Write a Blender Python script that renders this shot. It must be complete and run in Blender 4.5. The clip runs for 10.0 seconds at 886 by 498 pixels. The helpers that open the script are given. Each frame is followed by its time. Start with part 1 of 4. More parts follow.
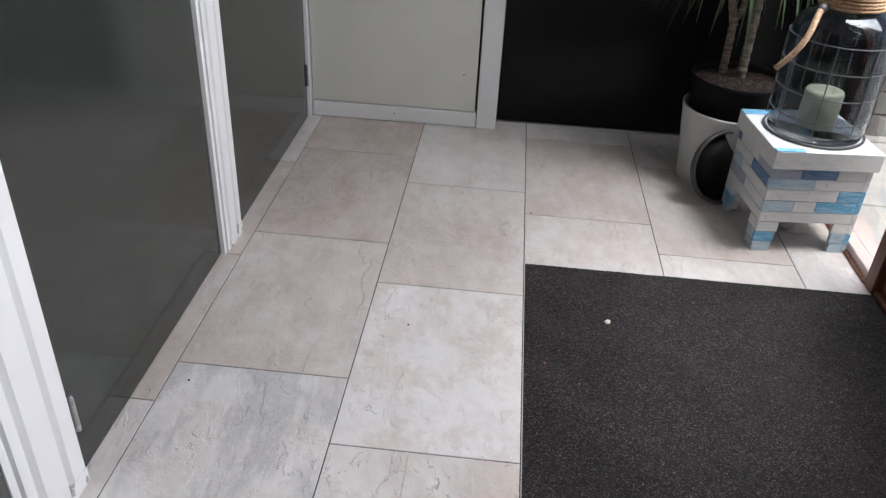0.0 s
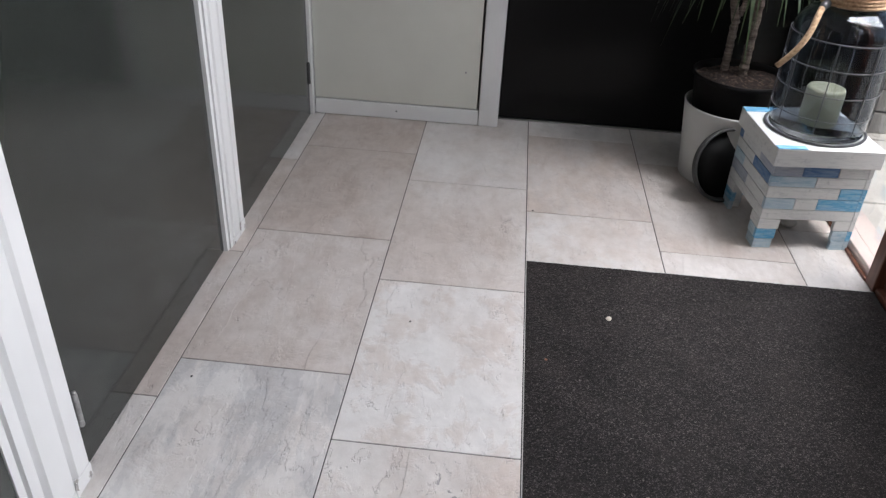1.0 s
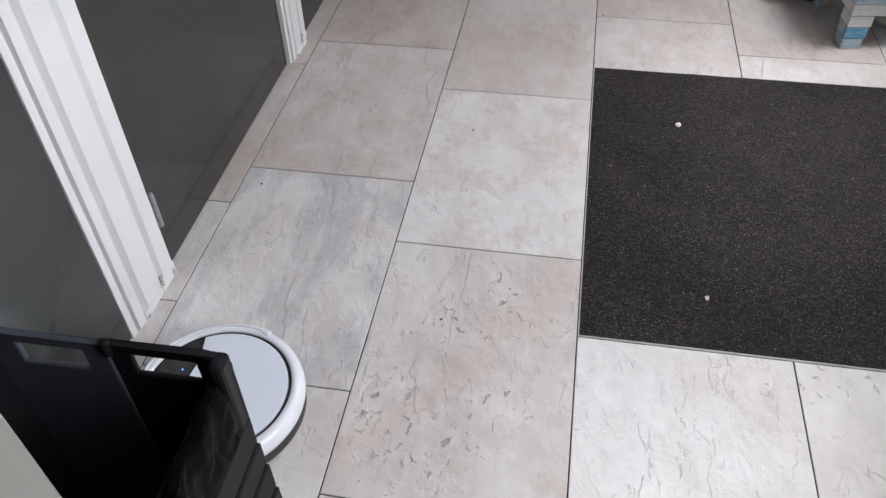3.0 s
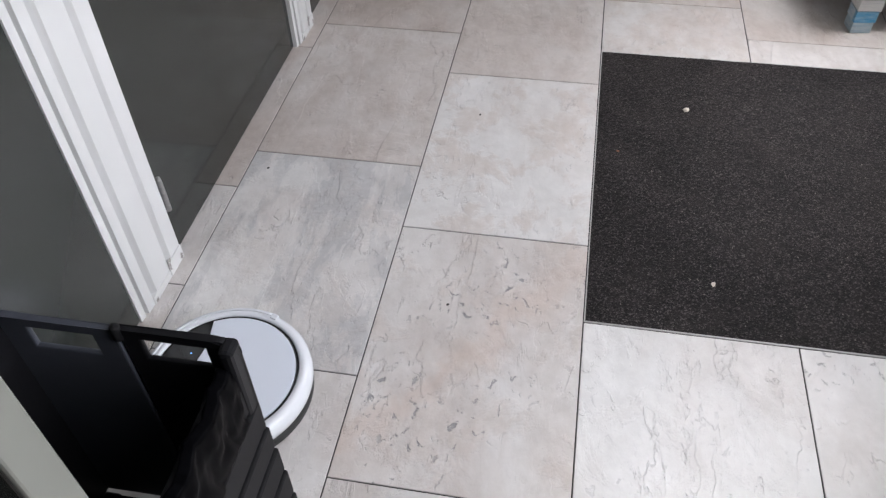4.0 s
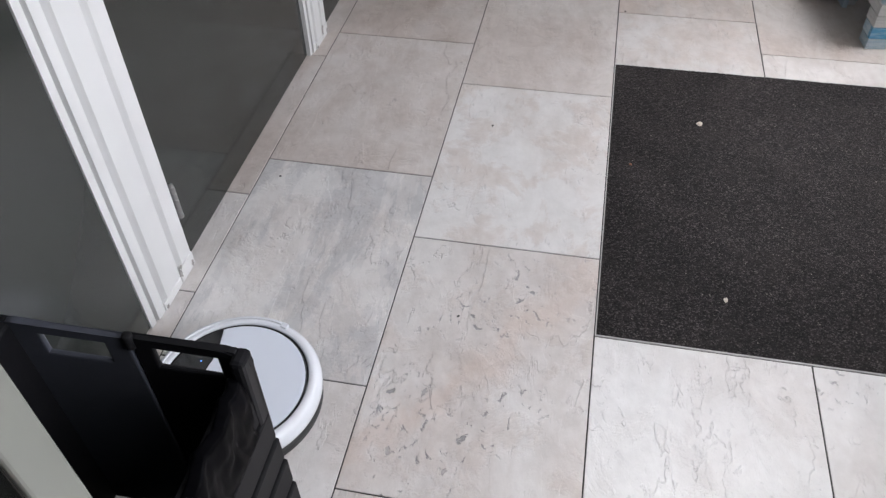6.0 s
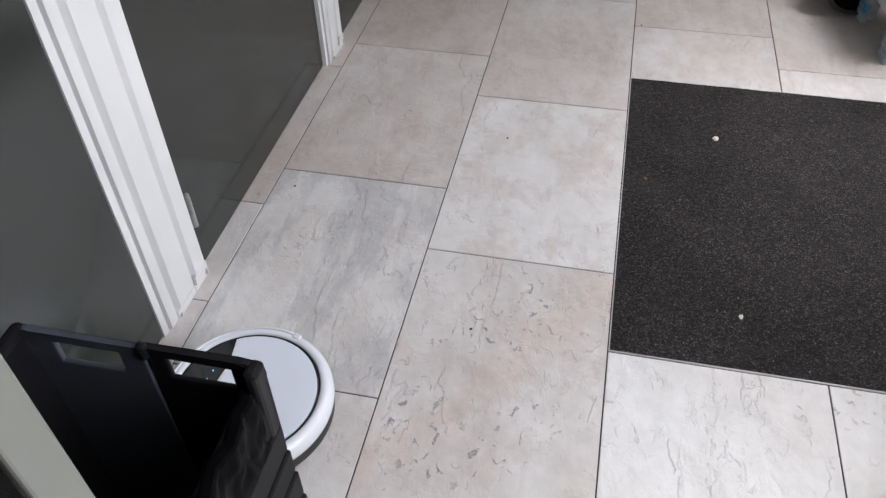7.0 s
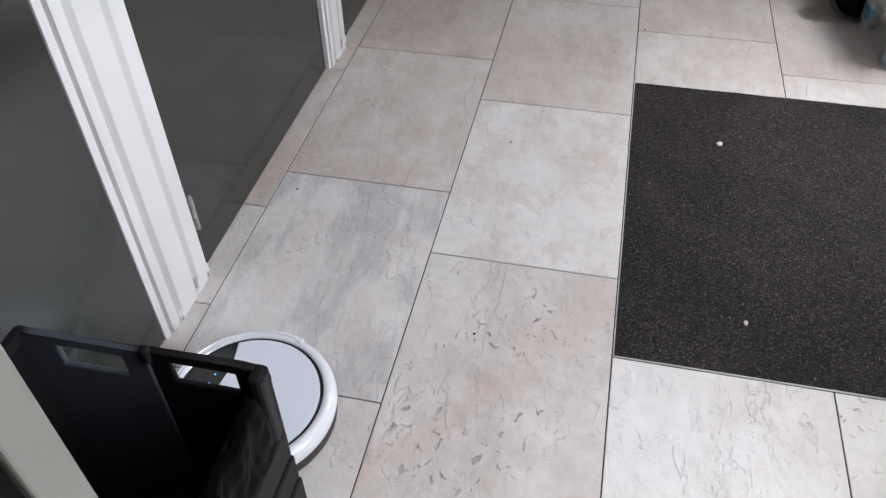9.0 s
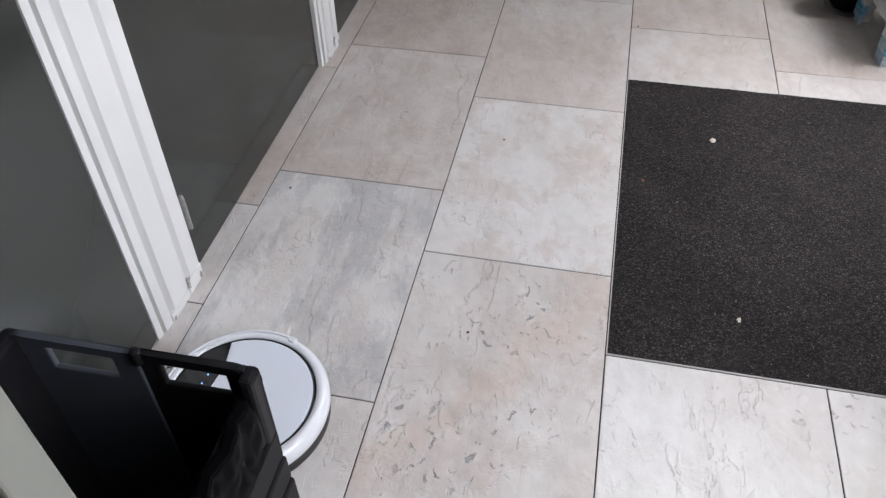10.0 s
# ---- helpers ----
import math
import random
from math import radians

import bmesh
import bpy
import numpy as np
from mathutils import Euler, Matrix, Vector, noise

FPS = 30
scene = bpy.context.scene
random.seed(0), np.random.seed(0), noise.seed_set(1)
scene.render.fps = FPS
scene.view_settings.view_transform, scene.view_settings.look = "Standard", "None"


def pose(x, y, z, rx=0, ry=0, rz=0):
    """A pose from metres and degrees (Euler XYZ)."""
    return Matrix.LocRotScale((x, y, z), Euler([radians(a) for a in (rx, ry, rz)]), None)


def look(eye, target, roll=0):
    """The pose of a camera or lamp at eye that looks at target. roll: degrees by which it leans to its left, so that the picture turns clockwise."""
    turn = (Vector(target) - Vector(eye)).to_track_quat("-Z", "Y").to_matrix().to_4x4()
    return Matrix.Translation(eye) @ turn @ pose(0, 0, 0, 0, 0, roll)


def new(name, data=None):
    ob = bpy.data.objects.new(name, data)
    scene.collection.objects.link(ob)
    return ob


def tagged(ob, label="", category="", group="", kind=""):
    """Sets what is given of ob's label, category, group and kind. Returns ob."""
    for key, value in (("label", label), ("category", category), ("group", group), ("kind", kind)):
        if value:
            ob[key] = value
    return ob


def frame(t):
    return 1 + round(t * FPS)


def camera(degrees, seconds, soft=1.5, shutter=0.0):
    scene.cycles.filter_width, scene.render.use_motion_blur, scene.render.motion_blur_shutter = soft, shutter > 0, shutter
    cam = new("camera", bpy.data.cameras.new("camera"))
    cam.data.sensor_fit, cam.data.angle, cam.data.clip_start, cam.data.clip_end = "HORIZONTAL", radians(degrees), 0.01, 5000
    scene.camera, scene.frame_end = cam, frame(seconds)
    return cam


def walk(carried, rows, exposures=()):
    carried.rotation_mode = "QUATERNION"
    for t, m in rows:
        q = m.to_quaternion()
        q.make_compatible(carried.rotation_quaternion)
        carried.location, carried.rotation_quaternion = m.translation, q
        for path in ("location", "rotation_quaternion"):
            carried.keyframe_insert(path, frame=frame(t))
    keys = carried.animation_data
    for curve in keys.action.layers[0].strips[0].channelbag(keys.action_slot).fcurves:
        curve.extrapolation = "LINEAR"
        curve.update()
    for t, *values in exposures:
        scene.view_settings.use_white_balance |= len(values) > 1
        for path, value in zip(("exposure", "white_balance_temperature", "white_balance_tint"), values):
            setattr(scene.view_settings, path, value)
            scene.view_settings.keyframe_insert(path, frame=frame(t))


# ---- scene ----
cam = camera(58.7, 10.0, soft=1.35, shutter=0.5)
PATH = [
    (0, (-0.105, -1.923, 1.228), (-0.22, -0.231, 0.168), 3.1),
    (0.5, (-0.103, -1.921, 1.231), (-0.221, -0.233, 0.164), 3.2),
    (1, (-0.101, -1.93, 1.229), (-0.223, -0.241, 0.165), 3.0),
    (1.5, (-0.102, -1.933, 1.222), (-0.235, -0.288, 0.093), 3.0),
    (2, (-0.084, -1.961, 1.187), (-0.3, -0.485, -0.145), 0.0),
    (2.5, (-0.072, -1.962, 1.184), (-0.317, -0.528, -0.188), -0.8),
    (3, (-0.069, -1.962, 1.182), (-0.336, -0.557, -0.217), -1.7),
    (4.5, (-0.077, -1.958, 1.19), (-0.354, -0.589, -0.242), -1.7),
    (5, (-0.079, -1.955, 1.184), (-0.356, -0.583, -0.245), -1.4),
    (5.5, (-0.081, -1.956, 1.187), (-0.362, -0.58, -0.237), -1.4),
    (7, (-0.088, -1.95, 1.191), (-0.414, -0.556, -0.206), -1.5),
    (7.5, (-0.092, -1.947, 1.185), (-0.423, -0.553, -0.21), -1.5),
    (8, (-0.095, -1.946, 1.187), (-0.427, -0.552, -0.208), -1.5),
    (8.5, (-0.098, -1.948, 1.188), (-0.424, -0.549, -0.203), -1.2),
    (9, (-0.099, -1.946, 1.186), (-0.423, -0.545, -0.204), -1.1),
    (9.5, (-0.097, -1.944, 1.188), (-0.415, -0.546, -0.207), -1.1),
    (10, (-0.094, -1.94, 1.188), (-0.407, -0.544, -0.209), -1.1),
]
walk(cam, [(t, look(eye, target, roll)) for t, eye, target, roll in PATH],
     exposures=[(0.0, -0.04), (1.4, -0.04), (2.2, -0.13), (10.0, -0.12)])

# ---- light ----
world = bpy.data.worlds.new("sky")
world.use_nodes = True
scene.world = world
wn = world.node_tree.nodes
sky = wn.new("ShaderNodeTexSky")
sky.sky_type = "NISHITA"
sky.sun_disc = False
sky.sun_elevation = radians(70)
sky.sun_rotation = radians(120)
sky.dust_density = 4.0
wn["Background"].inputs["Strength"].default_value = 0.15
world.node_tree.links.new(sky.outputs["Color"], wn["Background"].inputs["Color"])

sun = new("sun", bpy.data.lights.new("sun", "SUN"))
sun.data.energy, sun.data.angle, sun.data.color = 2.6, radians(20), (1.0, 0.98, 0.99)
sun.matrix_world = look((2.4, -0.9, 7.0), (0, 0, 0))


def window_light(name, y, z, wide, high, watts, aim=0.45):
    """Daylight that enters by one glazed opening of the east front."""
    lamp = new(name, bpy.data.lights.new(name, "AREA"))
    lamp.data.shape, lamp.data.size, lamp.data.size_y = "RECTANGLE", wide, high
    lamp.data.energy, lamp.data.color = watts, (0.915, 0.92, 0.985)
    lamp.matrix_world = look((0.995, y, z), (0.0, y - aim, z - 0.35))


window_light("daylight_window", 0.26, 1.42, 0.40, 1.1, 31.0, 1.25)
window_light("daylight_door", -0.48, 1.58, 0.7, 1.2, 5.0)
window_light("daylight_side", -1.80, 1.50, 0.70, 1.5, 29.0, 0.2)


# ---- materials ----
def material(name, rough=0.5, metal=0.0, color=(0.5, 0.5, 0.5)):
    m = bpy.data.materials.new(name)
    m.use_nodes = True
    b = m.node_tree.nodes["Principled BSDF"]
    b.inputs["Base Color"].default_value = (*color, 1)
    b.inputs["Roughness"].default_value = rough
    b.inputs["Metallic"].default_value = metal
    return m, m.node_tree.nodes, m.node_tree.links, b


def noise_node(n, l, vec, scale, detail=4.0, rough=0.55, distortion=0.0):
    t = n.new("ShaderNodeTexNoise")
    t.inputs["Scale"].default_value = scale
    t.inputs["Detail"].default_value = detail
    t.inputs["Roughness"].default_value = rough
    t.inputs["Distortion"].default_value = distortion
    l.new(vec, t.inputs["Vector"])
    return t.outputs["Fac"]


def ramp(n, l, fac, stops):
    r = n.new("ShaderNodeValToRGB")
    e = r.color_ramp.elements
    while len(e) < len(stops):
        e.new(0.5)
    for i, (p, c) in enumerate(stops):
        e[i].position = p
        e[i].color = (c, c, c, 1) if isinstance(c, (int, float)) else (*c, 1)
    l.new(fac, r.inputs["Fac"])
    return r.outputs["Color"]


def mix(n, l, fac, a, b, blend="MIX"):
    x = n.new("ShaderNodeMix")
    x.data_type, x.blend_type = "RGBA", blend
    for s, v in ((x.inputs[0], fac), (x.inputs[6], a), (x.inputs[7], b)):
        if isinstance(v, (int, float)):
            s.default_value = v
        elif isinstance(v, tuple):
            s.default_value = (*v, 1)
        else:
            l.new(v, s)
    return x.outputs[2]


def maths(n, l, op, a, b=0.0):
    x = n.new("ShaderNodeMath")
    x.operation = op
    for s, v in ((x.inputs[0], a), (x.inputs[1], b)):
        if isinstance(v, (int, float)):
            s.default_value = v
        else:
            l.new(v, s)
    return x.outputs[0]


def bump(n, l, b, height, strength, distance):
    x = n.new("ShaderNodeBump")
    x.inputs["Strength"].default_value = strength
    x.inputs["Distance"].default_value = distance
    l.new(height, x.inputs["Height"])
    l.new(x.outputs["Normal"], b.inputs["Normal"])


def coords(n, l, random_shift=False, stretch=(1, 1, 1), spin=0.0):
    tc = n.new("ShaderNodeTexCoord")
    mp = n.new("ShaderNodeMapping")
    mp.inputs["Scale"].default_value = stretch
    mp.inputs["Rotation"].default_value = (0, 0, spin)
    l.new(tc.outputs["Object"], mp.inputs["Vector"])
    if random_shift:
        oi = n.new("ShaderNodeObjectInfo")
        cb = n.new("ShaderNodeCombineXYZ")
        for i, k in enumerate((37.0, 91.0, 53.0)):
            l.new(maths(n, l, "MULTIPLY", oi.outputs["Random"], k), cb.inputs[i])
        l.new(cb.outputs[0], mp.inputs["Location"])
        return mp.outputs[0], oi.outputs["Random"]
    return mp.outputs[0], None


def own(n, key):
    """A number that each object carries for itself."""
    a = n.new("ShaderNodeAttribute")
    a.attribute_type, a.attribute_name = "OBJECT", key
    return a.outputs["Fac"]


def tile_material():
    """Cleft slate-look porcelain: pale grey with beige clouds, blue-grey streaks, a rusty vein on some, small pits."""
    m, n, l, b = material("slate_tile", 0.4)
    v, _ = coords(n, l, True, (1.0, 0.75, 1.0), 0.5)
    v2, _ = coords(n, l, True, (2.2, 0.7, 1.0), -0.18)
    warm, pitted = own(n, "warm"), own(n, "pits")
    cloud = noise_node(n, l, v, 4.0, 5, 0.6, 0.6)
    beige = ramp(n, l, cloud, [(0.40, 0.0), (0.60, 1.0)])
    amount = maths(n, l, "ADD", maths(n, l, "MULTIPLY", beige, 0.35), maths(n, l, "MULTIPLY", warm, 0.6))
    c = mix(n, l, amount, (0.685, 0.675, 0.662), (0.47, 0.41, 0.372))
    # blue-grey streaks with crisp edges, on some tiles only
    streak = noise_node(n, l, v2, 3.4, 9, 0.66, 0.25)
    s = maths(n, l, "MULTIPLY", ramp(n, l, streak, [(0.50, 0.0), (0.508, 0.4), (0.548, 0.45), (0.554, 0.95), (0.70, 1.0)]), own(n, "streak"))
    c = mix(n, l, maths(n, l, "MULTIPLY", s, 0.64), c, (0.40, 0.405, 0.415))
    # one diagonal rusty vein across a tile
    tc = n.new("ShaderNodeTexCoord")
    turn = n.new("ShaderNodeMapping")
    turn.inputs["Rotation"].default_value = (0, 0, radians(-52))
    l.new(tc.outputs["Object"], turn.inputs["Vector"])
    xyz = n.new("ShaderNodeSeparateXYZ")
    l.new(turn.outputs[0], xyz.inputs[0])
    wander = maths(n, l, "MULTIPLY", maths(n, l, "SUBTRACT", noise_node(n, l, v, 9.0, 6, 0.65), 0.5), 0.22)
    across = maths(n, l, "ABSOLUTE", maths(n, l, "ADD", xyz.outputs[1], wander))
    vein_tile = own(n, "vein")
    vein = maths(n, l, "MULTIPLY", ramp(n, l, across, [(0.0, 1.0), (0.018, 0.8), (0.032, 0.35), (0.075, 0.0)]), vein_tile)
    c = mix(n, l, maths(n, l, "MULTIPLY", vein, 0.6), c, (0.56, 0.465, 0.41))
    # pinkish broken patches along the cleft
    led = noise_node(n, l, v2, 2.6, 9, 0.60, 0.2)
    flake = ramp(n, l, noise_node(n, l, v, 8.5, 8, 0.68, 0.3), [(0.50, 0.0), (0.56, 0.6), (0.66, 1.0)])
    c = mix(n, l, maths(n, l, "MULTIPLY", flake, maths(n, l, "ADD", maths(n, l, "MULTIPLY", own(n, "flaky"), 0.5), 0.08)), c, (0.52, 0.445, 0.395))
    # fine cloudy mottling
    fine = noise_node(n, l, v, 38.0, 6, 0.7)
    c = mix(n, l, 0.6, c, ramp(n, l, fine, [(0.2, 0.34), (0.5, 0.52), (0.8, 0.70)]), "SOFT_LIGHT")
    lump = noise_node(n, l, v, 13.0, 6, 0.66, 0.4)
    c = mix(n, l, 0.55, c, ramp(n, l, lump, [(0.3, 0.32), (0.5, 0.52), (0.7, 0.68)]), "SOFT_LIGHT")
    # brown rusty smudges
    smudge = maths(n, l, "MULTIPLY", ramp(n, l, noise_node(n, l, v2, 7.0, 7, 0.72), [(0.50, 0.0), (0.70, 1.0)]), maths(n, l, "MULTIPLY", warm, 0.5))
    c = mix(n, l, smudge, c, (0.36, 0.295, 0.255))
    # dark pits in clusters and beside the vein
    pit = noise_node(n, l, v, 58.0, 4, 0.6, 0.6)
    near = maths(n, l, "MULTIPLY", ramp(n, l, across, [(0.0, 0.5), (0.05, 1.0), (0.12, 0.9), (0.19, 0.0)]), vein_tile)
    where = ramp(n, l, noise_node(n, l, v, 6.5, 3), [(0.50, 0.0), (0.60, 1.0)])
    where = maths(n, l, "MULTIPLY", where, maths(n, l, "MAXIMUM", near, maths(n, l, "MULTIPLY", pitted, maths(n, l, "SUBTRACT", 1.0, vein_tile))))
    pits = maths(n, l, "MULTIPLY", ramp(n, l, pit, [(0.60, 0.0), (0.65, 1.0)]), where)
    c = mix(n, l, maths(n, l, "MULTIPLY", pits, 0.75), c, (0.22, 0.22, 0.23))
    # hair-fine broken cracks
    hair = maths(n, l, "ABSOLUTE", maths(n, l, "SUBTRACT", noise_node(n, l, v, 3.6, 6, 0.62, 0.25), 0.5))
    gate = ramp(n, l, noise_node(n, l, v2, 9.0, 3), [(0.57, 0.0), (0.66, 1.0)])
    crack = maths(n, l, "MULTIPLY", ramp(n, l, hair, [(0.0, 1.0), (0.006, 0.0)]), gate)
    c = mix(n, l, maths(n, l, "MULTIPLY", crack, 0.35), c, (0.30, 0.28, 0.27))
    l.new(c, b.inputs["Base Color"])
    # cleft relief: broken ledges plus a fine grain
    some = ramp(n, l, noise_node(n, l, v, 6.0, 3), [(0.42, 0.1), (0.58, 1.0)])
    ledge = ramp(n, l, led, [(0.44, 0.0), (0.446, 0.5), (0.56, 0.55), (0.566, 1.0), (0.8, 1.05)])
    h = maths(n, l, "ADD", maths(n, l, "MULTIPLY", ledge, some), maths(n, l, "MULTIPLY", fine, 0.3))
    h = maths(n, l, "ADD", h, maths(n, l, "MULTIPLY", flake, 0.3))
    h = maths(n, l, "SUBTRACT", h, maths(n, l, "ADD", maths(n, l, "MULTIPLY", pits, 0.6), maths(n, l, "MULTIPLY", crack, 0.5)))
    bump(n, l, b, h, 0.9, 0.0036)
    l.new(ramp(n, l, fine, [(0.3, 0.34), (0.7, 0.5)]), b.inputs["Roughness"])
    return m


def paint_material(name, color, rough, wear=0.05, relief=0.06, scale=5.0):
    m, n, l, b = material(name, rough, 0, color)
    v, _ = coords(n, l)
    big = noise_node(n, l, v, scale, 4)
    small = noise_node(n, l, v, 90.0, 4, 0.65)
    dim = tuple(x * (1 - 2.2 * wear) for x in color)
    c = mix(n, l, ramp(n, l, big, [(0.3, 0.0), (0.7, 1.0)]), dim, color)
    c = mix(n, l, maths(n, l, "MULTIPLY", ramp(n, l, small, [(0.6, 0.0), (0.75, 1.0)]), wear * 2), c, dim)
    l.new(c, b.inputs["Base Color"])
    l.new(ramp(n, l, big, [(0.2, max(rough - 0.02, 0.03)), (0.8, rough + 0.03)]), b.inputs["Roughness"])
    bump(n, l, b, small, relief, 0.0006)
    return m


def mat_material():
    """Short dark bristle pile: tufts of slightly different shade, trodden patches, a little dust and grit."""
    m, n, l, b = material("coir_mat", 0.7)
    v, _ = coords(n, l)
    cell = n.new("ShaderNodeTexVoronoi")
    cell.inputs["Scale"].default_value = 430.0
    l.new(v, cell.inputs["Vector"])
    tone = n.new("ShaderNodeSeparateColor")
    l.new(cell.outputs["Color"], tone.inputs[0])
    patch = noise_node(n, l, v, 4.0, 6, 0.65)
    clump = noise_node(n, l, v, 55.0, 5, 0.7)
    c = ramp(n, l, tone.outputs[0], [(0.0, (0.006, 0.0050, 0.0051)), (0.45, (0.0125, 0.0103, 0.0105)), (0.8, (0.025, 0.0212, 0.0212)), (1.0, (0.085, 0.075, 0.073))])
    c = mix(n, l, 0.8, c, ramp(n, l, clump, [(0.3, 0.25), (0.5, 0.5), (0.7, 0.78)]), "SOFT_LIGHT")
    c = mix(n, l, 0.8, c, ramp(n, l, patch, [(0.35, 0.32), (0.5, 0.5), (0.66, 0.68)]), "SOFT_LIGHT")
    dust = maths(n, l, "MULTIPLY", ramp(n, l, noise_node(n, l, v, 9.0, 5, 0.65), [(0.48, 0.0), (0.7, 1.0)]), 0.25)
    c = mix(n, l, dust, c, (0.042, 0.035, 0.032))
    grit = ramp(n, l, tone.outputs[1], [(0.9965, 0.0), (0.998, 1.0)])
    c = mix(n, l, maths(n, l, "MULTIPLY", grit, 0.6), c, (0.30, 0.28, 0.25))
    l.new(c, b.inputs["Base Color"])
    b.inputs["Specular IOR Level"].default_value = 0.16
    b.inputs["Sheen Weight"].default_value = 0.03
    b.inputs["Sheen Roughness"].default_value = 0.4
    h = maths(n, l, "ADD", maths(n, l, "MULTIPLY", tone.outputs[2], 0.7), maths(n, l, "MULTIPLY", cell.outputs["Distance"], -0.6))
    bump(n, l, b, maths(n, l, "ADD", h, maths(n, l, "MULTIPLY", clump, 0.8)), 0.6, 0.0016)
    return m


def wood_material(name, dark, light, rough=0.45):
    m, n, l, b = material(name, rough)
    v, _ = coords(n, l, True, (12, 12, 1.0))
    g = noise_node(n, l, v, 5.0, 6, 0.6, 1.0)
    l.new(mix(n, l, ramp(n, l, g, [(0.3, 0.0), (0.7, 1.0)]), dark, light), b.inputs["Base Color"])
    bump(n, l, b, g, 0.15, 0.001)
    return m


def worn_slat(name, color, under, worn=0.5):
    """Brushed paint on reclaimed boards, rubbed through along the grain."""
    m, n, l, b = material(name, 0.55)
    v, _ = coords(n, l, True, (2.5, 9, 16))
    v2, _ = coords(n, l, True)
    g = noise_node(n, l, v, 6.0, 8, 0.72, 0.8)
    c = mix(n, l, ramp(n, l, g, [(worn - 0.12, 0.0), (worn + 0.10, 1.0)]), color, under)
    dirt = noise_node(n, l, v2, 34.0, 5, 0.7)
    c = mix(n, l, maths(n, l, "MULTIPLY", ramp(n, l, dirt, [(0.60, 0.0), (0.70, 1.0)]), 0.35), c, (0.22, 0.23, 0.25))
    l.new(c, b.inputs["Base Color"])
    bump(n, l, b, g, 0.3, 0.0012)
    return m


def soil_material():
    m, n, l, b = material("potting_soil", 0.95)
    v, _ = coords(n, l)
    g = noise_node(n, l, v, 60.0, 6, 0.7)
    l.new(ramp(n, l, g, [(0.40, (0.008, 0.005, 0.004)), (0.54, (0.030, 0.018, 0.013)), (0.68, (0.16, 0.11, 0.085))]), b.inputs["Base Color"])
    bump(n, l, b, g, 0.9, 0.008)
    return m


def bark_material():
    m, n, l, b = material("cane_bark", 0.85)
    v, _ = coords(n, l, False, (1, 1, 5))
    g = noise_node(n, l, v, 22.0, 6, 0.7)
    l.new(ramp(n, l, g, [(0.35, (0.06, 0.045, 0.034)), (0.55, (0.19, 0.15, 0.125)), (0.75, (0.34, 0.29, 0.25))]), b.inputs["Base Color"])
    bump(n, l, b, g, 0.7, 0.004)
    return m


def leaf_material():
    m, n, l, b = material("strap_leaf", 0.4)
    v, _ = coords(n, l, False, (30, 30, 4))
    g = noise_node(n, l, v, 4.0, 4)
    l.new(ramp(n, l, g, [(0.3, (0.012, 0.024, 0.009)), (0.7, (0.045, 0.07, 0.025))]), b.inputs["Base Color"])
    return m


def glass_material(name, color, rough=0.0, ior=1.45):
    m, n, l, b = material(name, rough, 0, color)
    b.inputs["Transmission Weight"].default_value = 1.0
    b.inputs["IOR"].default_value = ior
    return m


def rope_material():
    m, n, l, b = material("jute_rope", 0.9)
    v, _ = coords(n, l, False, (1, 1, 1), 0.6)
    g = noise_node(n, l, v, 130.0, 4, 0.7)
    l.new(ramp(n, l, g, [(0.3, (0.22, 0.13, 0.07)), (0.6, (0.50, 0.34, 0.21)), (0.8, (0.66, 0.50, 0.36))]), b.inputs["Base Color"])
    bump(n, l, b, g, 0.8, 0.003)
    return m


def paving_material():
    m, n, l, b = material("garden_paving", 0.9)
    v, _ = coords(n, l, True)
    g = noise_node(n, l, v, 7.0, 6, 0.65)
    l.new(ramp(n, l, g, [(0.3, (0.48, 0.46, 0.43)), (0.7, (0.66, 0.64, 0.60))]), b.inputs["Base Color"])
    bump(n, l, b, g, 0.4, 0.004)
    return m


TILE = tile_material()
GROUT = paint_material("grout", (0.032, 0.029, 0.027), 0.95, 0.1, 0.3)
DARK = paint_material("dark_grey_paint", (0.027, 0.030, 0.027), 0.13, 0.015, 0.03, 1.2)
BLACK_PANEL = paint_material("black_lacquer", (0.007, 0.007, 0.007), 0.2, 0.02, 0.02, 1.2)
WHITE = paint_material("white_gloss_paint", (0.70, 0.705, 0.70), 0.34, 0.03, 0.10)
OFF_WHITE = paint_material("warm_white_satin_paint", (0.62, 0.625, 0.565), 0.36, 0.03, 0.08)
# cream paint darkened: the shade on the door edge is in this colour
CREAM_SHADED = paint_material("cream_paint_shaded", (0.165, 0.17, 0.15), 0.4, 0.04, 0.08)
WALL = paint_material("wall_plaster", (0.30, 0.295, 0.285), 0.85, 0.04, 0.3)
MAT = mat_material()
EDGE = paint_material("pale_edge_strip", (0.50, 0.49, 0.47), 0.4, 0.1)
RUBBER = paint_material("rubber_edge", (0.02, 0.02, 0.02), 0.7)
BROWN = wood_material("reddish_hardwood", (0.10, 0.035, 0.02), (0.22, 0.085, 0.05))
RAIL = paint_material("pale_sill_paint", (0.60, 0.50, 0.46), 0.35)
STEEL = paint_material("hinge_steel", (0.45, 0.45, 0.44), 0.35, 0.1)
STEEL.node_tree.nodes["Principled BSDF"].inputs["Metallic"].default_value = 0.9
DARK_STEEL = paint_material("dark_hinge", (0.05, 0.05, 0.05), 0.45, 0.1)
R_WHITE = paint_material("robot_white_plastic", (0.74, 0.76, 0.80), 0.22, 0.01, 0.0)
R_TOP = paint_material("robot_top_plate", (0.71, 0.75, 0.83), 0.20, 0.01, 0.0)
R_BLACK = paint_material("robot_black_gloss", (0.008, 0.008, 0.009), 0.12, 0.02, 0.0)
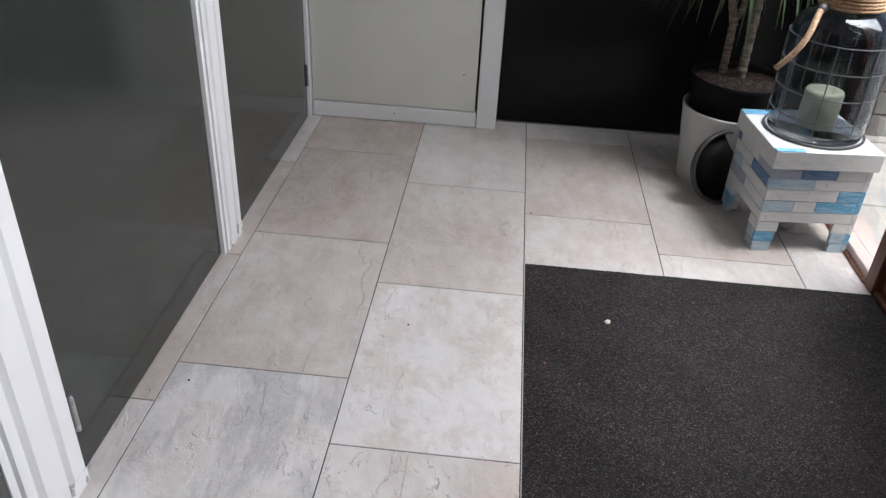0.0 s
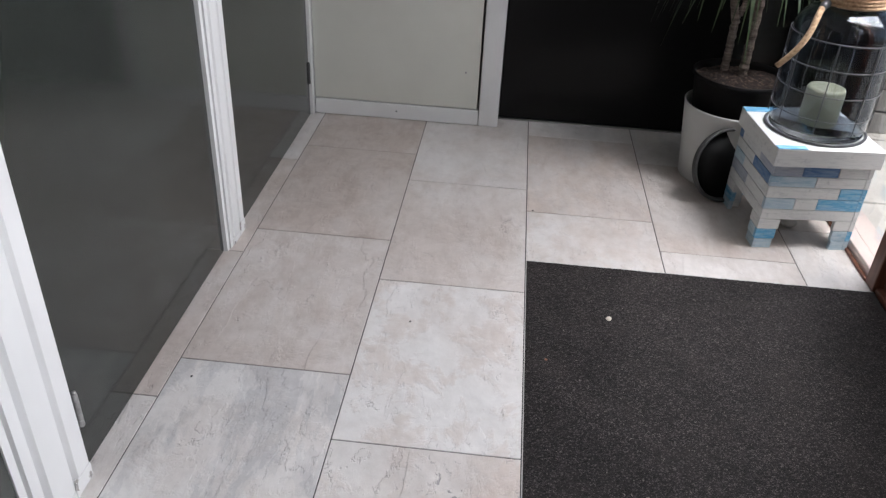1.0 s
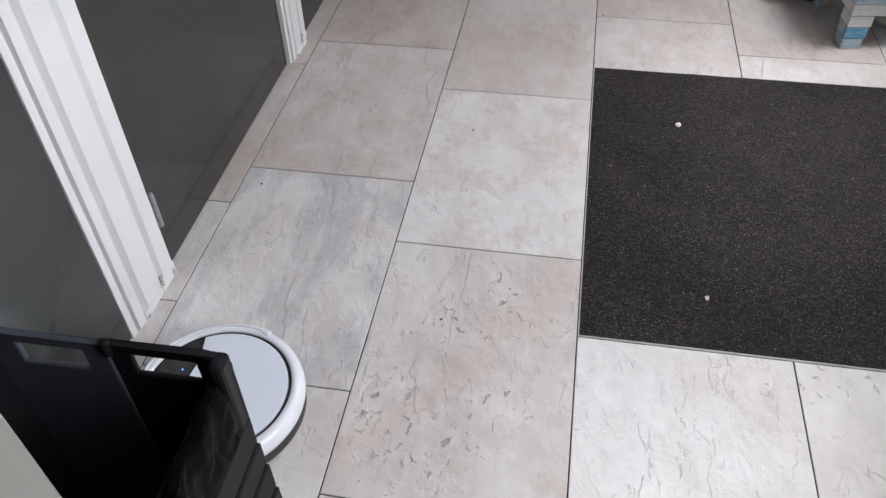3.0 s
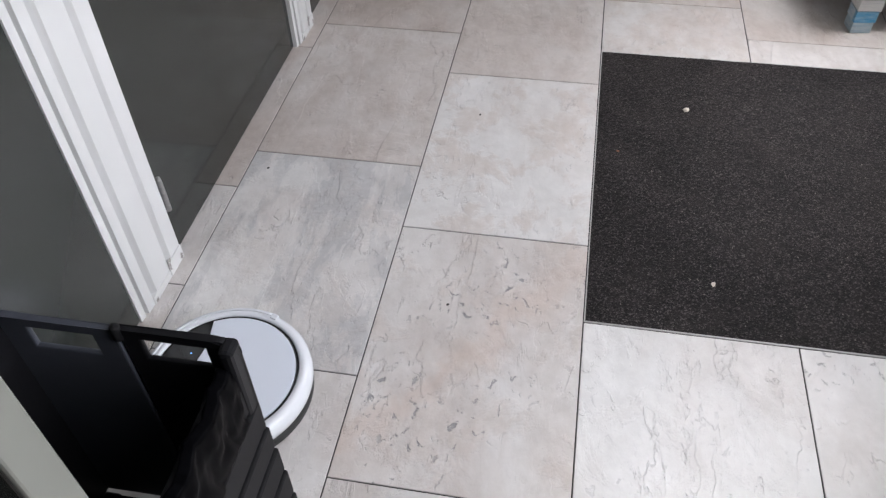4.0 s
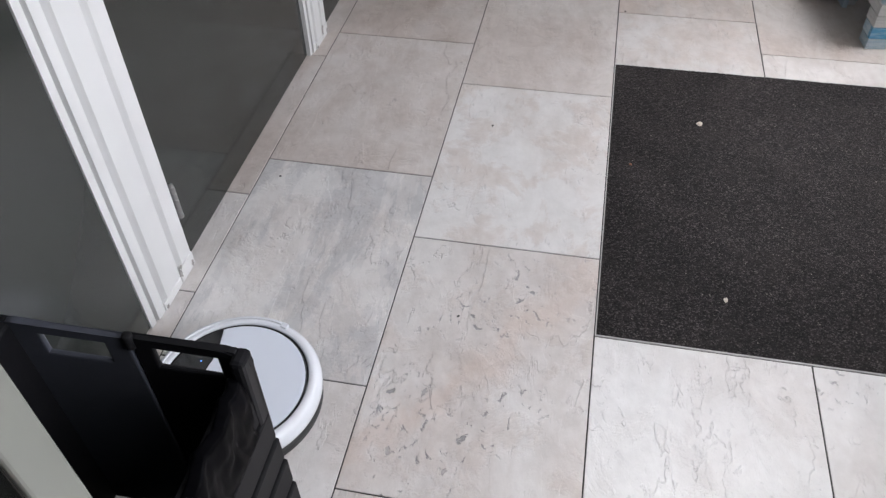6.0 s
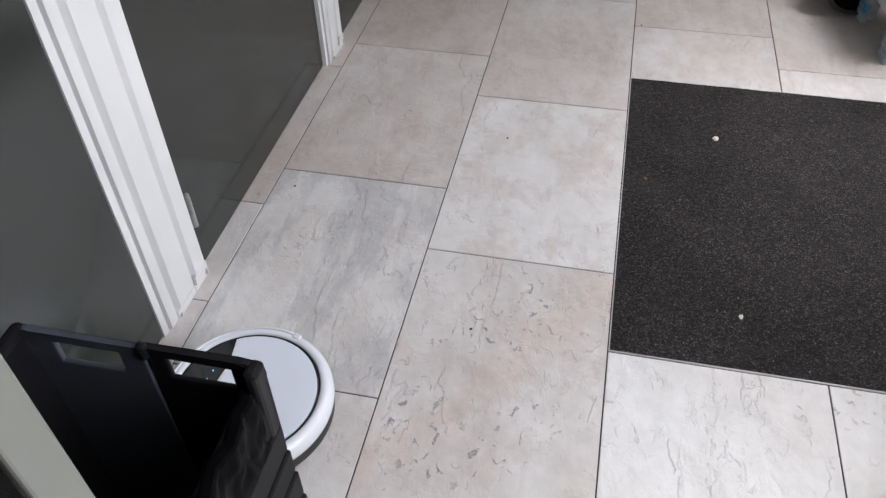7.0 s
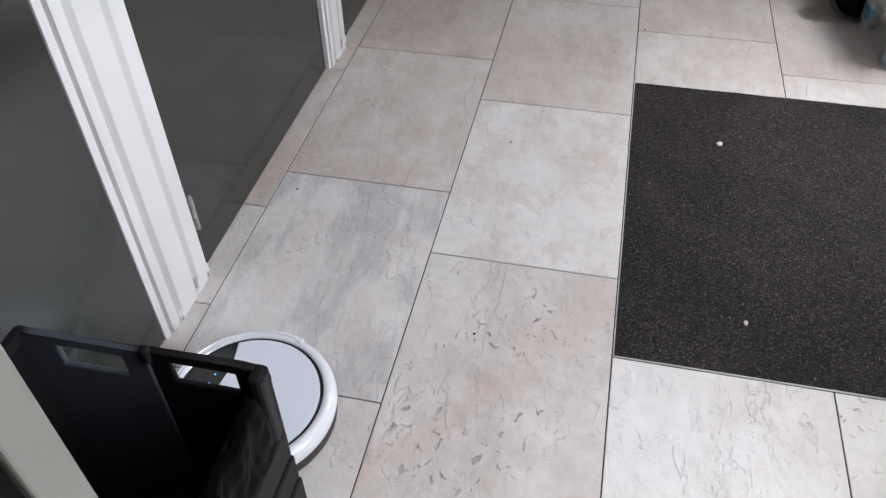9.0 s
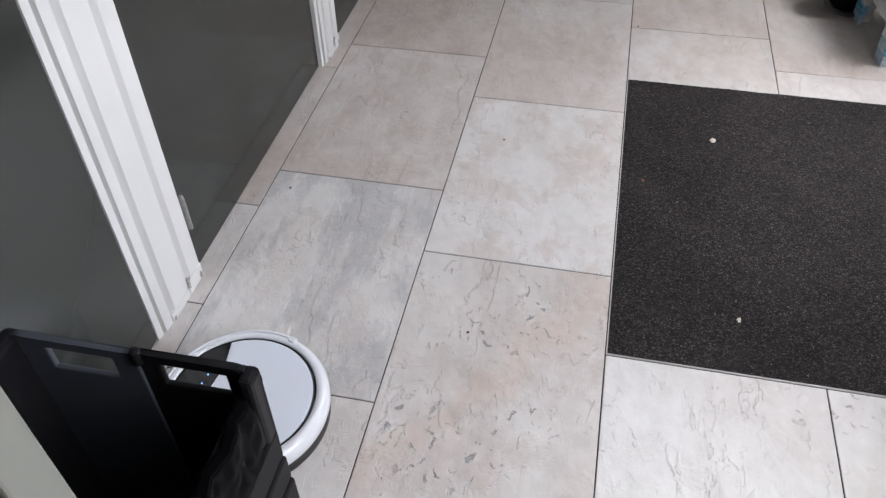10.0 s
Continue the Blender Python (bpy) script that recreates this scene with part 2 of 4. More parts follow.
R_DARK = paint_material("robot_dark_underside", (0.03, 0.03, 0.03), 0.6)
LOGO = paint_material("grey_print", (0.16, 0.17, 0.19), 0.4)
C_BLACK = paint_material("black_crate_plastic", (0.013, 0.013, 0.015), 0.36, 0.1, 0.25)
# same black plastic, with a bluish window sheen put into the base colour
C_SHEEN = paint_material("black_plastic_bluish_sheen", (0.068, 0.073, 0.090), 0.34, 0.1, 0.2)
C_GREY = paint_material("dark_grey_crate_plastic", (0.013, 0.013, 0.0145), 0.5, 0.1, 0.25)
LINER = paint_material("black_bin_liner", (0.0014, 0.0014, 0.002), 0.38, 0.05, 0.3)
for _m in (LINER, C_BLACK, C_SHEEN, C_GREY):
    _m.node_tree.nodes["Principled BSDF"].inputs["Specular IOR Level"].default_value = 0.12
LINER.node_tree.nodes["Principled BSDF"].inputs["Specular IOR Level"].default_value = 0.025
POT_WHITE = paint_material("white_pot_glaze", (0.62, 0.62, 0.60), 0.4, 0.05)
POT_BLACK = paint_material("black_pot_plastic", (0.005, 0.0045, 0.0045), 0.5)
TRAY_RIM = paint_material("grey_tray_rim", (0.05, 0.05, 0.05), 0.5)
TRAY_BLACK = paint_material("black_tray", (0.007, 0.007, 0.007), 0.5)
for _m in (POT_BLACK, TRAY_BLACK, BLACK_PANEL):
    _m.node_tree.nodes["Principled BSDF"].inputs["Specular IOR Level"].default_value = 0.12
SOIL, BARK, LEAF, ROPE = soil_material(), bark_material(), leaf_material(), rope_material()
LANTERN_GLASS = glass_material("smoked_glass", (0.40, 0.445, 0.505))
CLEAR_GLASS = glass_material("pale_clear_glass", (0.88, 0.92, 0.95))
PANE = glass_material("window_glass", (0.97, 0.99, 0.98))
WIRE = paint_material("dark_wire", (0.06, 0.06, 0.065), 0.4)
WAX, _n, _l, _b = material("ivory_wax", 0.5, 0, (0.42, 0.40, 0.265))
_b.inputs["Subsurface Weight"].default_value = 0.15
_b.inputs["Subsurface Radius"].default_value = (0.02, 0.015, 0.008)
SLAT_WHITE = worn_slat("slat_white", (0.70, 0.71, 0.70), (0.50, 0.51, 0.52), 0.62)
SLAT_PALE = worn_slat("slat_pale_blue", (0.52, 0.62, 0.68), (0.28, 0.45, 0.56), 0.55)
SLAT_BLUE = worn_slat("slat_blue", (0.08, 0.34, 0.58), (0.40, 0.60, 0.72), 0.55)
SLAT_NAVY = worn_slat("slat_navy", (0.07, 0.16, 0.34), (0.22, 0.32, 0.46), 0.55)
SLAT_GREY = worn_slat("slat_grey", (0.34, 0.38, 0.46), (0.50, 0.53, 0.57), 0.55)
PAVING = paving_material()
CHIP = paint_material("bare_primer", (0.48, 0.46, 0.44), 0.8, 0.25, 0.4, 60.0)
CRUMB = paint_material("pale_crumb", (0.62, 0.56, 0.48), 0.9)
DRY_LEAF = paint_material("dry_leaf_bit", (0.22, 0.10, 0.06), 0.8)
BUTTON, _n, _l, _b = material("blue_indicator", 0.4, 0, (0.1, 0.3, 0.9))
_b.inputs["Emission Color"].default_value = (0.15, 0.4, 1.0, 1)
_b.inputs["Emission Strength"].default_value = 2.0


# ---- mesh helpers ----
def link_mesh(name, bm, mat, smooth=False):
    me = bpy.data.meshes.new(name)
    bm.normal_update()
    bm.to_mesh(me)
    bm.free()
    for x in (mat if isinstance(mat, (list, tuple)) else [mat]):
        me.materials.append(x)
    if smooth:
        for p in me.polygons:
            p.use_smooth = True
    return me


def thing(name, label, category, m=None, group="", kind=""):
    e = new(name)
    e.empty_display_size = 0.05
    if m is not None:
        e.matrix_world = m
    return tagged(e, label, category, group, kind)


def part(name, bm, mat, parent, label="", smooth=False):
    ob = new(name, link_mesh(name, bm, mat, smooth))
    ob.parent = parent
    return tagged(ob, label) if label else ob


def solid(name, bm, mat, label="", category="", kind="", smooth=False, m=None):
    ob = new(name, link_mesh(name, bm, mat, smooth))
    if m is not None:
        ob.matrix_world = m
    return tagged(ob, label, category, "", kind)


def box(x0, x1, y0, y1, z0, z1, bevel=0.0, bm=None, segments=2):
    b = bmesh.new()
    bmesh.ops.create_cube(b, size=1.0)
    for v in b.verts:
        v.co = Vector((x0 + (v.co.x + 0.5) * (x1 - x0), y0 + (v.co.y + 0.5) * (y1 - y0), z0 + (v.co.z + 0.5) * (z1 - z0)))
    if bevel > 0:
        bmesh.ops.bevel(b, geom=b.edges[:], offset=bevel, segments=segments, profile=0.5, affect="EDGES", clamp_overlap=True)
    if bm is None:
        return b
    join(bm, b)
    return bm


def join(bm, other, m=None):
    if m is not None:
        other.transform(m)
    me = bpy.data.meshes.new("tmp")
    other.to_mesh(me)
    other.free()
    bm.from_mesh(me)
    bpy.data.meshes.remove(me)
    return bm


def lathe(profile, steps=64, a0=0.0, a1=2 * math.pi):
    """Turns (radius, height) pairs round the z axis."""
    b = bmesh.new()
    full = abs(a1 - a0 - 2 * math.pi) < 1e-6
    count = steps if full else steps + 1
    rings = []
    for i in range(count):
        a = a0 + (a1 - a0) * i / steps
        rings.append([b.verts.new((r * math.cos(a), r * math.sin(a), z)) for r, z in profile])
    for i in range(steps):
        p, q = rings[i], rings[(i + 1) % count]
        for j in range(len(profile) - 1):
            b.faces.new((p[j], q[j], q[j + 1], p[j + 1]))
    if not full:
        for ring, flip in ((rings[0], False), (rings[-1], True)):
            if len(ring) > 2 and profile[0] == profile[-1]:
                b.faces.new(ring[:-1] if flip else ring[:-1][::-1])
    bmesh.ops.remove_doubles(b, verts=b.verts[:], dist=1e-6)
    bmesh.ops.recalc_face_normals(b, faces=b.faces[:])
    return b


def tube(points, radius, sides=8, taper=None, bm=None):
    """A round rod along a row of points; taper gives the radius at the far end."""
    b = bm if bm is not None else bmesh.new()
    pts = [Vector(p) for p in points]
    end = radius if taper is None else taper
    rings = []
    for i, p in enumerate(pts):
        d = (pts[min(i + 1, len(pts) - 1)] - pts[max(i - 1, 0)]).normalized()
        u = d.cross(Vector((0, 0, 1)) if abs(d.z) < 0.95 else Vector((1, 0, 0))).normalized()
        w = d.cross(u)
        r = radius + (end - radius) * i / max(len(pts) - 1, 1)
        rings.append([b.verts.new(p + r * (math.cos(2 * math.pi * k / sides) * u + math.sin(2 * math.pi * k / sides) * w)) for k in range(sides)])
    for p, q in zip(rings, rings[1:]):
        for k in range(sides):
            b.faces.new((p[k], p[(k + 1) % sides], q[(k + 1) % sides], q[k]))
    b.faces.new(rings[0][::-1])
    b.faces.new(rings[-1])
    return b


def extrude_z(outline, z0, z1):
    b = bmesh.new()
    lo = [b.verts.new((x, y, z0)) for x, y in outline]
    hi = [b.verts.new((x, y, z1)) for x, y in outline]
    k = len(outline)
    for i in range(k):
        b.faces.new((lo[i], lo[(i + 1) % k], hi[(i + 1) % k], hi[i]))
    b.faces.new(lo[::-1])
    b.faces.new(hi)
    bmesh.ops.recalc_face_normals(b, faces=b.faces[:])
    return b


# ---- structure ----
WALL_X = -0.862          # west wall line
NORTH_Y = 0.950          # white door on the north side
PANEL_Y = 1.036          # black panel beside it
EAST_X = 0.985           # glazed front
CEIL = 2.5

floor = solid("floor", box(-1.09, 1.12, -3.6, 1.3, -0.12, -0.0018), GROUT, "pale slate-look porcelain tiled hall floor with thin dark joints", "floor", "structure")
solid("ceiling", box(-1.09, 1.12, -3.6, 1.3, CEIL, CEIL + 0.1), WALL, "plain grey ceiling of the entrance hall", "ceiling", "structure")
solid("wall_west", box(WALL_X - 0.22, WALL_X - 0.03, -3.6, 1.3, 0, CEIL), WALL, "plain wall behind the dark doors of the hall", "wall", "structure")
solid("wall_north", box(WALL_X - 0.03, 1.12, 1.08, 1.3, 0, CEIL), WALL, "plain wall behind the white door and black panel", "wall", "structure")
solid("wall_south", box(WALL_X - 0.03, 1.12, -3.6, -3.5, 0, CEIL), WALL, "plain wall closing the hall at its south end", "wall", "structure")


def door_post(name, y_top, wide, label):
    """Ribbed white post: flat bands with raked grooves between, thin beads at the south edge."""
    d = 0.022
    f = WALL_X
    rel = [(0.0, 0.0), (0.0, d), (0.215, d), (0.318, d - 0.018), (0.320, d), (0.645, d), (0.740, d - 0.018), (0.742, d - 0.002),
           (0.872, d - 0.003), (0.877, d - 0.014), (0.912, d - 0.014), (0.916, d - 0.006), (1.0, d - 0.008), (1.0, 0.0)]
    outline = [(f + x, y_top - k * wide) for k, x in rel]
    e = thing(name, label, "door frame", kind="structure")
    part("post", extrude_z(outline, 0.0, 2.1), WHITE, e)
    # square plinth where the grooves stop above the floor
    part("plinth", box(f, f + d + 0.0025, y_top - wide * 0.318, y_top + 0.0015, 0.0, 0.036, 0.002), WHITE, e)
    part("plinth", box(f, f + d + 0.0015, y_top - wide * 0.742, y_top - wide * 0.322, 0.0, 0.020, 0.002), WHITE, e)
    # flaked paint: bare patches round the top of the plinth and at the corner by the floor
    for k, z, sy, sz, seed in ((0.285, 0.040, 0.0075, 0.006, 1), (0.30, 0.026, 0.006, 0.011, 2), (0.04, 0.010, 0.006, 0.010, 3), (0.70, 0.007, 0.006, 0.006, 4)):
        b = bmesh.new()
        rim = []
        for i in range(18):
            a = 2 * math.pi * i / 18
            r = 0.75 + 0.9 * noise.noise(Vector((math.cos(a) * 2.2, math.sin(a) * 2.2, seed * 7.3)))
            rim.append((f + d + 0.0021, y_top - k * wide + sy * r * math.cos(a), max(z + sz * r * math.sin(a), 0.001)))
        lo = [b.verts.new(p) for p in rim]
        hi = [b.verts.new((x + 0.0009, y, q)) for x, y, q in rim]
        b.faces.new(hi)
        for i in range(18):
            b.faces.new((lo[i], lo[(i + 1) % 18], hi[(i + 1) % 18], hi[i]))
        bmesh.ops.recalc_face_normals(b, faces=b.faces[:])
        part("paint_chip", b, CHIP, e, "bare grey patch of flaked paint")
    return e


door_post("door_frame_1", 0.036, 0.132, "white painted ribbed door post with chipped plinth")
frame_b = door_post("door_frame_2", -0.925, 0.182, "white painted ribbed door post with chipped plinth")


def door_leaf(name, y0, y1, label, z0=0.004, mat=DARK, proud=0.004):
    e = thing(name, label, "door", kind="structure")
    part("leaf", box(WALL_X - 0.03, WALL_X + proud, y0, y1, z0, 2.08, 0.002), mat, e)
    return e


def hinge(parent, x, y, z, mat, high=0.08):
    """Butt hinge: a knuckle of five rings."""
    b = bmesh.new()
    step = high / 5
    for i in range(5):
        join(b, lathe([(0.0, 0.0), (0.0052, 0.0), (0.0058, 0.001), (0.0058, step - 0.002), (0.0052, step - 0.001), (0.0, step - 0.001)], 12), pose(x, y, z + i * step))
    join(b, lathe([(0.0, 0.0), (0.0045, 0.0), (0.0045, 0.004), (0.0, 0.006)], 12), pose(x, y, z + high))
    return part("hinge", b, mat, parent, "small metal butt hinge", True)


door_mid = door_leaf("door_1", -0.924, -0.097, "dark grey satin painted door, closed, between white posts")
hinge(door_mid, WALL_X + 0.023, -0.9165, 0.125, STEEL)
door_n = door_leaf("door_2", 0.037, 0.925, "dark grey satin painted door, closed, beside the white door")
door_s = door_leaf("door_3", -3.4, -1.108, "dark grey satin painted panel beside the ribbed post", proud=0.012)

# white door and frame on the north side
wd = thing("door_4", "flat white painted door with a plinth strip", "door", kind="structure")
part("leaf", box(-0.842, -0.207, NORTH_Y, NORTH_Y + 0.04, 0.066, 2.05, 0.002), OFF_WHITE, wd)
part("plinth_strip", box(-0.842, -0.200, NORTH_Y - 0.006, NORTH_Y + 0.04, 0.002, 0.063, 0.003), WHITE, wd)
b = lathe([(0.0, 0.0), (0.0035, 0.0), (0.003, 0.0012), (0.0, 0.0018)], 10)
b.transform(pose(0, 0, 0, 90))
for sx, sz in ((-0.257, 0.21), (-0.52, 0.034)):
    part("screw_cap", b.copy(), LOGO, wd).location = (sx, NORTH_Y - (0.006 if sz < 0.06 else 0.0), sz)
b.free()
wf = thing("door_frame_3", "white painted square door frame", "door frame", kind="structure")
part("frame_post", box(-0.198, -0.122, NORTH_Y - 0.004, PANEL_Y + 0.02, 0.0, 2.15, 0.003), WHITE, wf)
part("frame_post", box(WALL_X - 0.004, -0.845, NORTH_Y - 0.022, NORTH_Y + 0.05, 0.0, 2.15, 0.003), WHITE, wf)
hinge(wf, -0.857, NORTH_Y - 0.028, 0.128, DARK_STEEL)
bp = thing("black_panel", "glossy black lacquered panel standing on the hall floor", "wall panel", kind="structure")
part("panel", box(-0.120, EAST_X - 0.002, PANEL_Y, PANEL_Y + 0.04, 0.008, 2.4, 0.002), BLACK_PANEL, bp)
part("bottom_trim", box(-0.120, EAST_X - 0.002, PANEL_Y - 0.006, PANEL_Y + 0.02, 0.0, 0.006, 0.001), STEEL, bp, "thin metal floor trim")

# open dark door beside the camera, its cream edge towards the hall
od = thing("door_5", "open dark grey cupboard door with a cream painted edge", "door", kind="structure")
part("leaf", box(WALL_X + 0.006, -0.3345, -1.807, -1.781, 0.004, 2.05, 0.002), DARK, od)
part("edge", box(-0.3343, -0.3285, -1.808, -1.780, 0.004, 2.05, 0.002), CREAM_SHADED, od, "cream painted door edge, coloured darker as in shade")


# ---- glazed east front ----
def glazed_bay(name, y0, y1, label, bottom=0.035, post=0.055):
    e = thing(name, label, "window", kind="structure")
    x0, x1 = EAST_X, EAST_X + 0.075
    part("sill", box(x0 - 0.004, x1 + 0.03, y0 + post, y1, 0.004, bottom, 0.004), RAIL, e, "pale painted bottom rail")
    part("bead", box(x0 - 0.014, x0 - 0.0045, y0 + post, y1, 0.0, 0.010, 0.002), BROWN, e)
    part("post", box(x0 - 0.012, x1, y0, y0 + post, 0.0, CEIL, 0.004), BROWN, e, "reddish brown hardwood post")
    part("head", box(x0 - 0.010, x1 - 0.002, y0 + post, y1, 2.36, CEIL, 0.004), BROWN, e)
    pane = part("pane", box(x0 + 0.034, x0 + 0.040, y0 + post, y1, bottom, 2.36), PANE, e)
    pane.visible_shadow = False
    return e


glazed_bay("window_1", 0.0, 0.71, "full height window in a reddish brown hardwood frame")
glazed_bay("window_2", -2.2, -1.42, "full height window in a reddish brown hardwood frame")
fd = thing("front_door", "glazed front door in reddish brown hardwood beside the mat", "door", kind="structure")
part("stile", box(EAST_X + 0.012, EAST_X + 0.062, -0.115, -0.004, 0.02, 2.30, 0.004), BROWN, fd)
part("stile", box(EAST_X + 0.012, EAST_X + 0.062, -0.98, -0.87, 0.02, 2.30, 0.004), BROWN, fd)
part("bottom_rail", box(EAST_X + 0.012, EAST_X + 0.062, -0.868, -0.117, 0.02, 0.95, 0.004), BROWN, fd)
part("top_rail", box(EAST_X + 0.012, EAST_X + 0.062, -0.868, -0.117, 2.19, 2.30, 0.004), BROWN, fd)
part("threshold", box(EAST_X - 0.006, EAST_X + 0.10, -0.98, -0.004, 0.0, 0.017, 0.003), BROWN, fd)
part("pane", box(EAST_X + 0.034, EAST_X + 0.040, -0.868, -0.117, 0.952, 2.188), PANE, fd).visible_shadow = False
solid("wall_east", box(EAST_X, 1.12, -3.6, -2.21, 0, CEIL), WALL, "plain wall beside the glazed front", "wall", "structure")
solid("wall_pier", box(EAST_X, 1.12, -1.419, -0.985, 0, CEIL), WALL, "plain wall pier beside the front door", "wall", "structure")
solid("lintel", box(EAST_X - 0.01, 1.10, -0.99, 0.0, 2.31, CEIL), BROWN, "hardwood lintel over the front door", "lintel", "structure")

solid("wall_corner", box(EAST_X, 1.12, 0.711, 1.079, 0, CEIL), BLACK_PANEL, "black lacquered wall pier in the corner of the hall", "wall", "structure")

# garden outside
solid("ground", box(-60, 60, -60, 60, -0.2, -0.125), PAVING, "pale grey garden paving outside the glazed front", "ground", "structure")


# ---- mat ----
def doormat():
    e = thing("doormat", "dark charcoal coir doormat set flush in the tiled floor", "doormat", pose(0, 0, 0))
    x0, x1, y0, y1 = 0.004, 0.962, -0.970, -0.004
    nx, ny = 190, 190
    b = bmesh.new()
    rng = np.random.RandomState(4)
    hgt = rng.rand(ny + 1, nx + 1) * 0.0010
    grid = [[b.verts.new((x0 + (x1 - x0) * i / nx + (rng.rand() - 0.5) * 0.002 * (0 < i < nx),
                          y0 + (y1 - y0) * j / ny + (rng.rand() - 0.5) * 0.002 * (0 < j < ny),
                          0.0008 + hgt[j][i] + 0.0012 * noise.noise(Vector((i * 0.06, j * 0.06, 0))))) for i in range(nx + 1)] for j in range(ny + 1)]
    for j in range(ny):
        for i in range(nx):
            b.faces.new((grid[j][i], grid[j][i + 1], grid[j + 1][i + 1], grid[j + 1][i]))
    part("mat_surface", b, MAT, e)
    rim = bmesh.new()
    for q in ((x0 - 0.003, x1, y1, y1 + 0.003), (x0 - 0.003, x1, y0 - 0.003, y0), (x0 - 0.003, x0 - 0.0008, y0, y1)):
        box(*q, -0.003, 0.0008, 0, rim)
    part("edge_strip", rim, EDGE, e, "thin pale metal edge strip")
    part("backing", box(x0, x1, y0, y1, -0.0034, -0.0016), RUBBER, e)


doormat()


def crumb(name, x, y, z, size, mat, label, seed):
    b = bmesh.new()
    bmesh.ops.create_icosphere(b, subdivisions=2, radius=size)
    for v in b.verts:
        k = 1 + 0.5 * noise.noise(v.co * (1.4 / size) + Vector((seed, 0, 0)))
        v.co = Vector((v.co.x * k * 1.2, v.co.y * k, v.co.z * k * 0.55 + size * 0.4))
    solid(name, b, mat, label, "debris", m=pose(x, y, z, 0, 0, seed * 40))


crumb("crumb", 0.219, -0.252, 0.002, 0.0065, CRUMB, "pale crumb lying on the dark doormat", 1)
crumb("crumb", 0.250, -0.840, 0.002, 0.0045, CRUMB, "pale crumb lying on the dark doormat", 2)
crumb("crumb", 0.054, -0.44, 0.002, 0.0035, DRY_LEAF, "brown crumb lying on the dark doormat", 3)
for i, (gx, gy) in enumerate(((-0.60, -1.05), (-0.755, -0.62), (-0.29, -0.34), (0.02, 0.30), (0.227, -0.649), (-0.265, -0.971))):
    crumb("grit", gx, gy, 0.0, 0.0026, R_DARK, "dark grit on the floor tiles", 5 + i)


# ---- robot vacuum ----
def robot_vacuum(m):
    e = thing("robot_vacuum", "round white robot vacuum with pale grey top and black control panel", "robot vacuum", m)
    part("base", lathe([(0.0, 0.008), (0.140, 0.008), (0.1475, 0.013), (0.1490, 0.036), (0.0, 0.037)], 72), R_DARK, e, "dark underside", True)
    shell = lathe([(0.128, 0.037), (0.149, 0.037), (0.1505, 0.042), (0.1500, 0.054), (0.1465, 0.063), (0.139, 0.0685), (0.131, 0.0690), (0.1285, 0.0665),
                   (0.1285, 0.062), (0.128, 0.037)], 96)
    part("shell", shell, R_WHITE, e, "glossy white outer ring", True)
    a0, a1 = radians(-98), radians(98)
    bumper = lathe([(0.1400, 0.014), (0.1505, 0.015), (0.1525, 0.019), (0.1525, 0.0285), (0.1400, 0.0285), (0.1400, 0.014)], 64, a0, a1)
    part("bumper", bumper, R_WHITE, e, "white front bumper", True)
    part("bumper", lathe([(0.1400, 0.0425), (0.1535, 0.0425), (0.1545, 0.048), (0.1530, 0.058), (0.1480, 0.0665), (0.1420, 0.0700), (0.1400, 0.0695), (0.1400, 0.0425)], 64, a0, a1), R_WHITE, e, "white front bumper", True)
    part("sensor_band", lathe([(0.1400, 0.0287), (0.1516, 0.0287), (0.1516, 0.0423), (0.1400, 0.0423), (0.1400, 0.0287)], 64, a0 * 0.93, a1 * 0.93), R_BLACK, e, "black sensor band", True)
    for s in (-1, 1):
        part("bumper_catch", box(-0.006, 0.006, -0.007, 0.007, 0.060, 0.0712, 0.002), R_WHITE, e).matrix_basis = pose(0.141 * math.cos(radians(101)), s * 0.141 * math.sin(radians(101)), 0, 0, 0, s * 101)
    part("groove_ring", lathe([(0.1180, 0.058), (0.1283, 0.058), (0.1283, 0.0655), (0.1270, 0.0668), (0.1245, 0.0655), (0.1180, 0.060), (0.1180, 0.058)], 96), R_BLACK, e, "black ring groove", True)
    # top plate, cut off by the control panel at the front
    rt, cut, z0, z1 = 0.1228, 0.088, 0.060, 0.0695
    y_out = math.sqrt(rt ** 2 - (cut - 0.012) ** 2)
    plate = [(rt * math.cos(a), rt * math.sin(a)) for a in np.linspace(math.acos((cut - 0.012) / rt), 2 * math.pi - math.acos((cut - 0.012) / rt), 80)]
    # the panel edge bulges towards the middle of the plate
    plate += [(cut - 0.024, -y_out * 0.60), (cut - 0.028, -y_out * 0.48), (cut - 0.028, y_out * 0.48), (cut - 0.024, y_out * 0.60)]
    b = extrude_z(plate, z0, z1)
    top_edges = [ed for ed in b.edges if all(abs(v.co.z - z1) < 1e-6 for v in ed.verts)]
    bmesh.ops.bevel(b, geom=top_edges, offset=0.0015, segments=2, affect="EDGES")
    part("top_plate", b, R_TOP, e, "pale grey glass-like top plate")
    lim = math.acos((cut - 0.012) / rt)
    panel = [(0.1225 * math.cos(a), 0.1225 * math.sin(a)) for a in np.linspace(-lim, lim, 24)]
    panel += [(cut - 0.0235, y_out * 0.60), (cut - 0.0272, y_out * 0.48), (cut - 0.0272, -y_out * 0.48), (cut - 0.0235, -y_out * 0.60)]
    cp = part("control_panel", extrude_z(panel, 0.060, 0.0682), R_BLACK, e, "glossy black control panel")
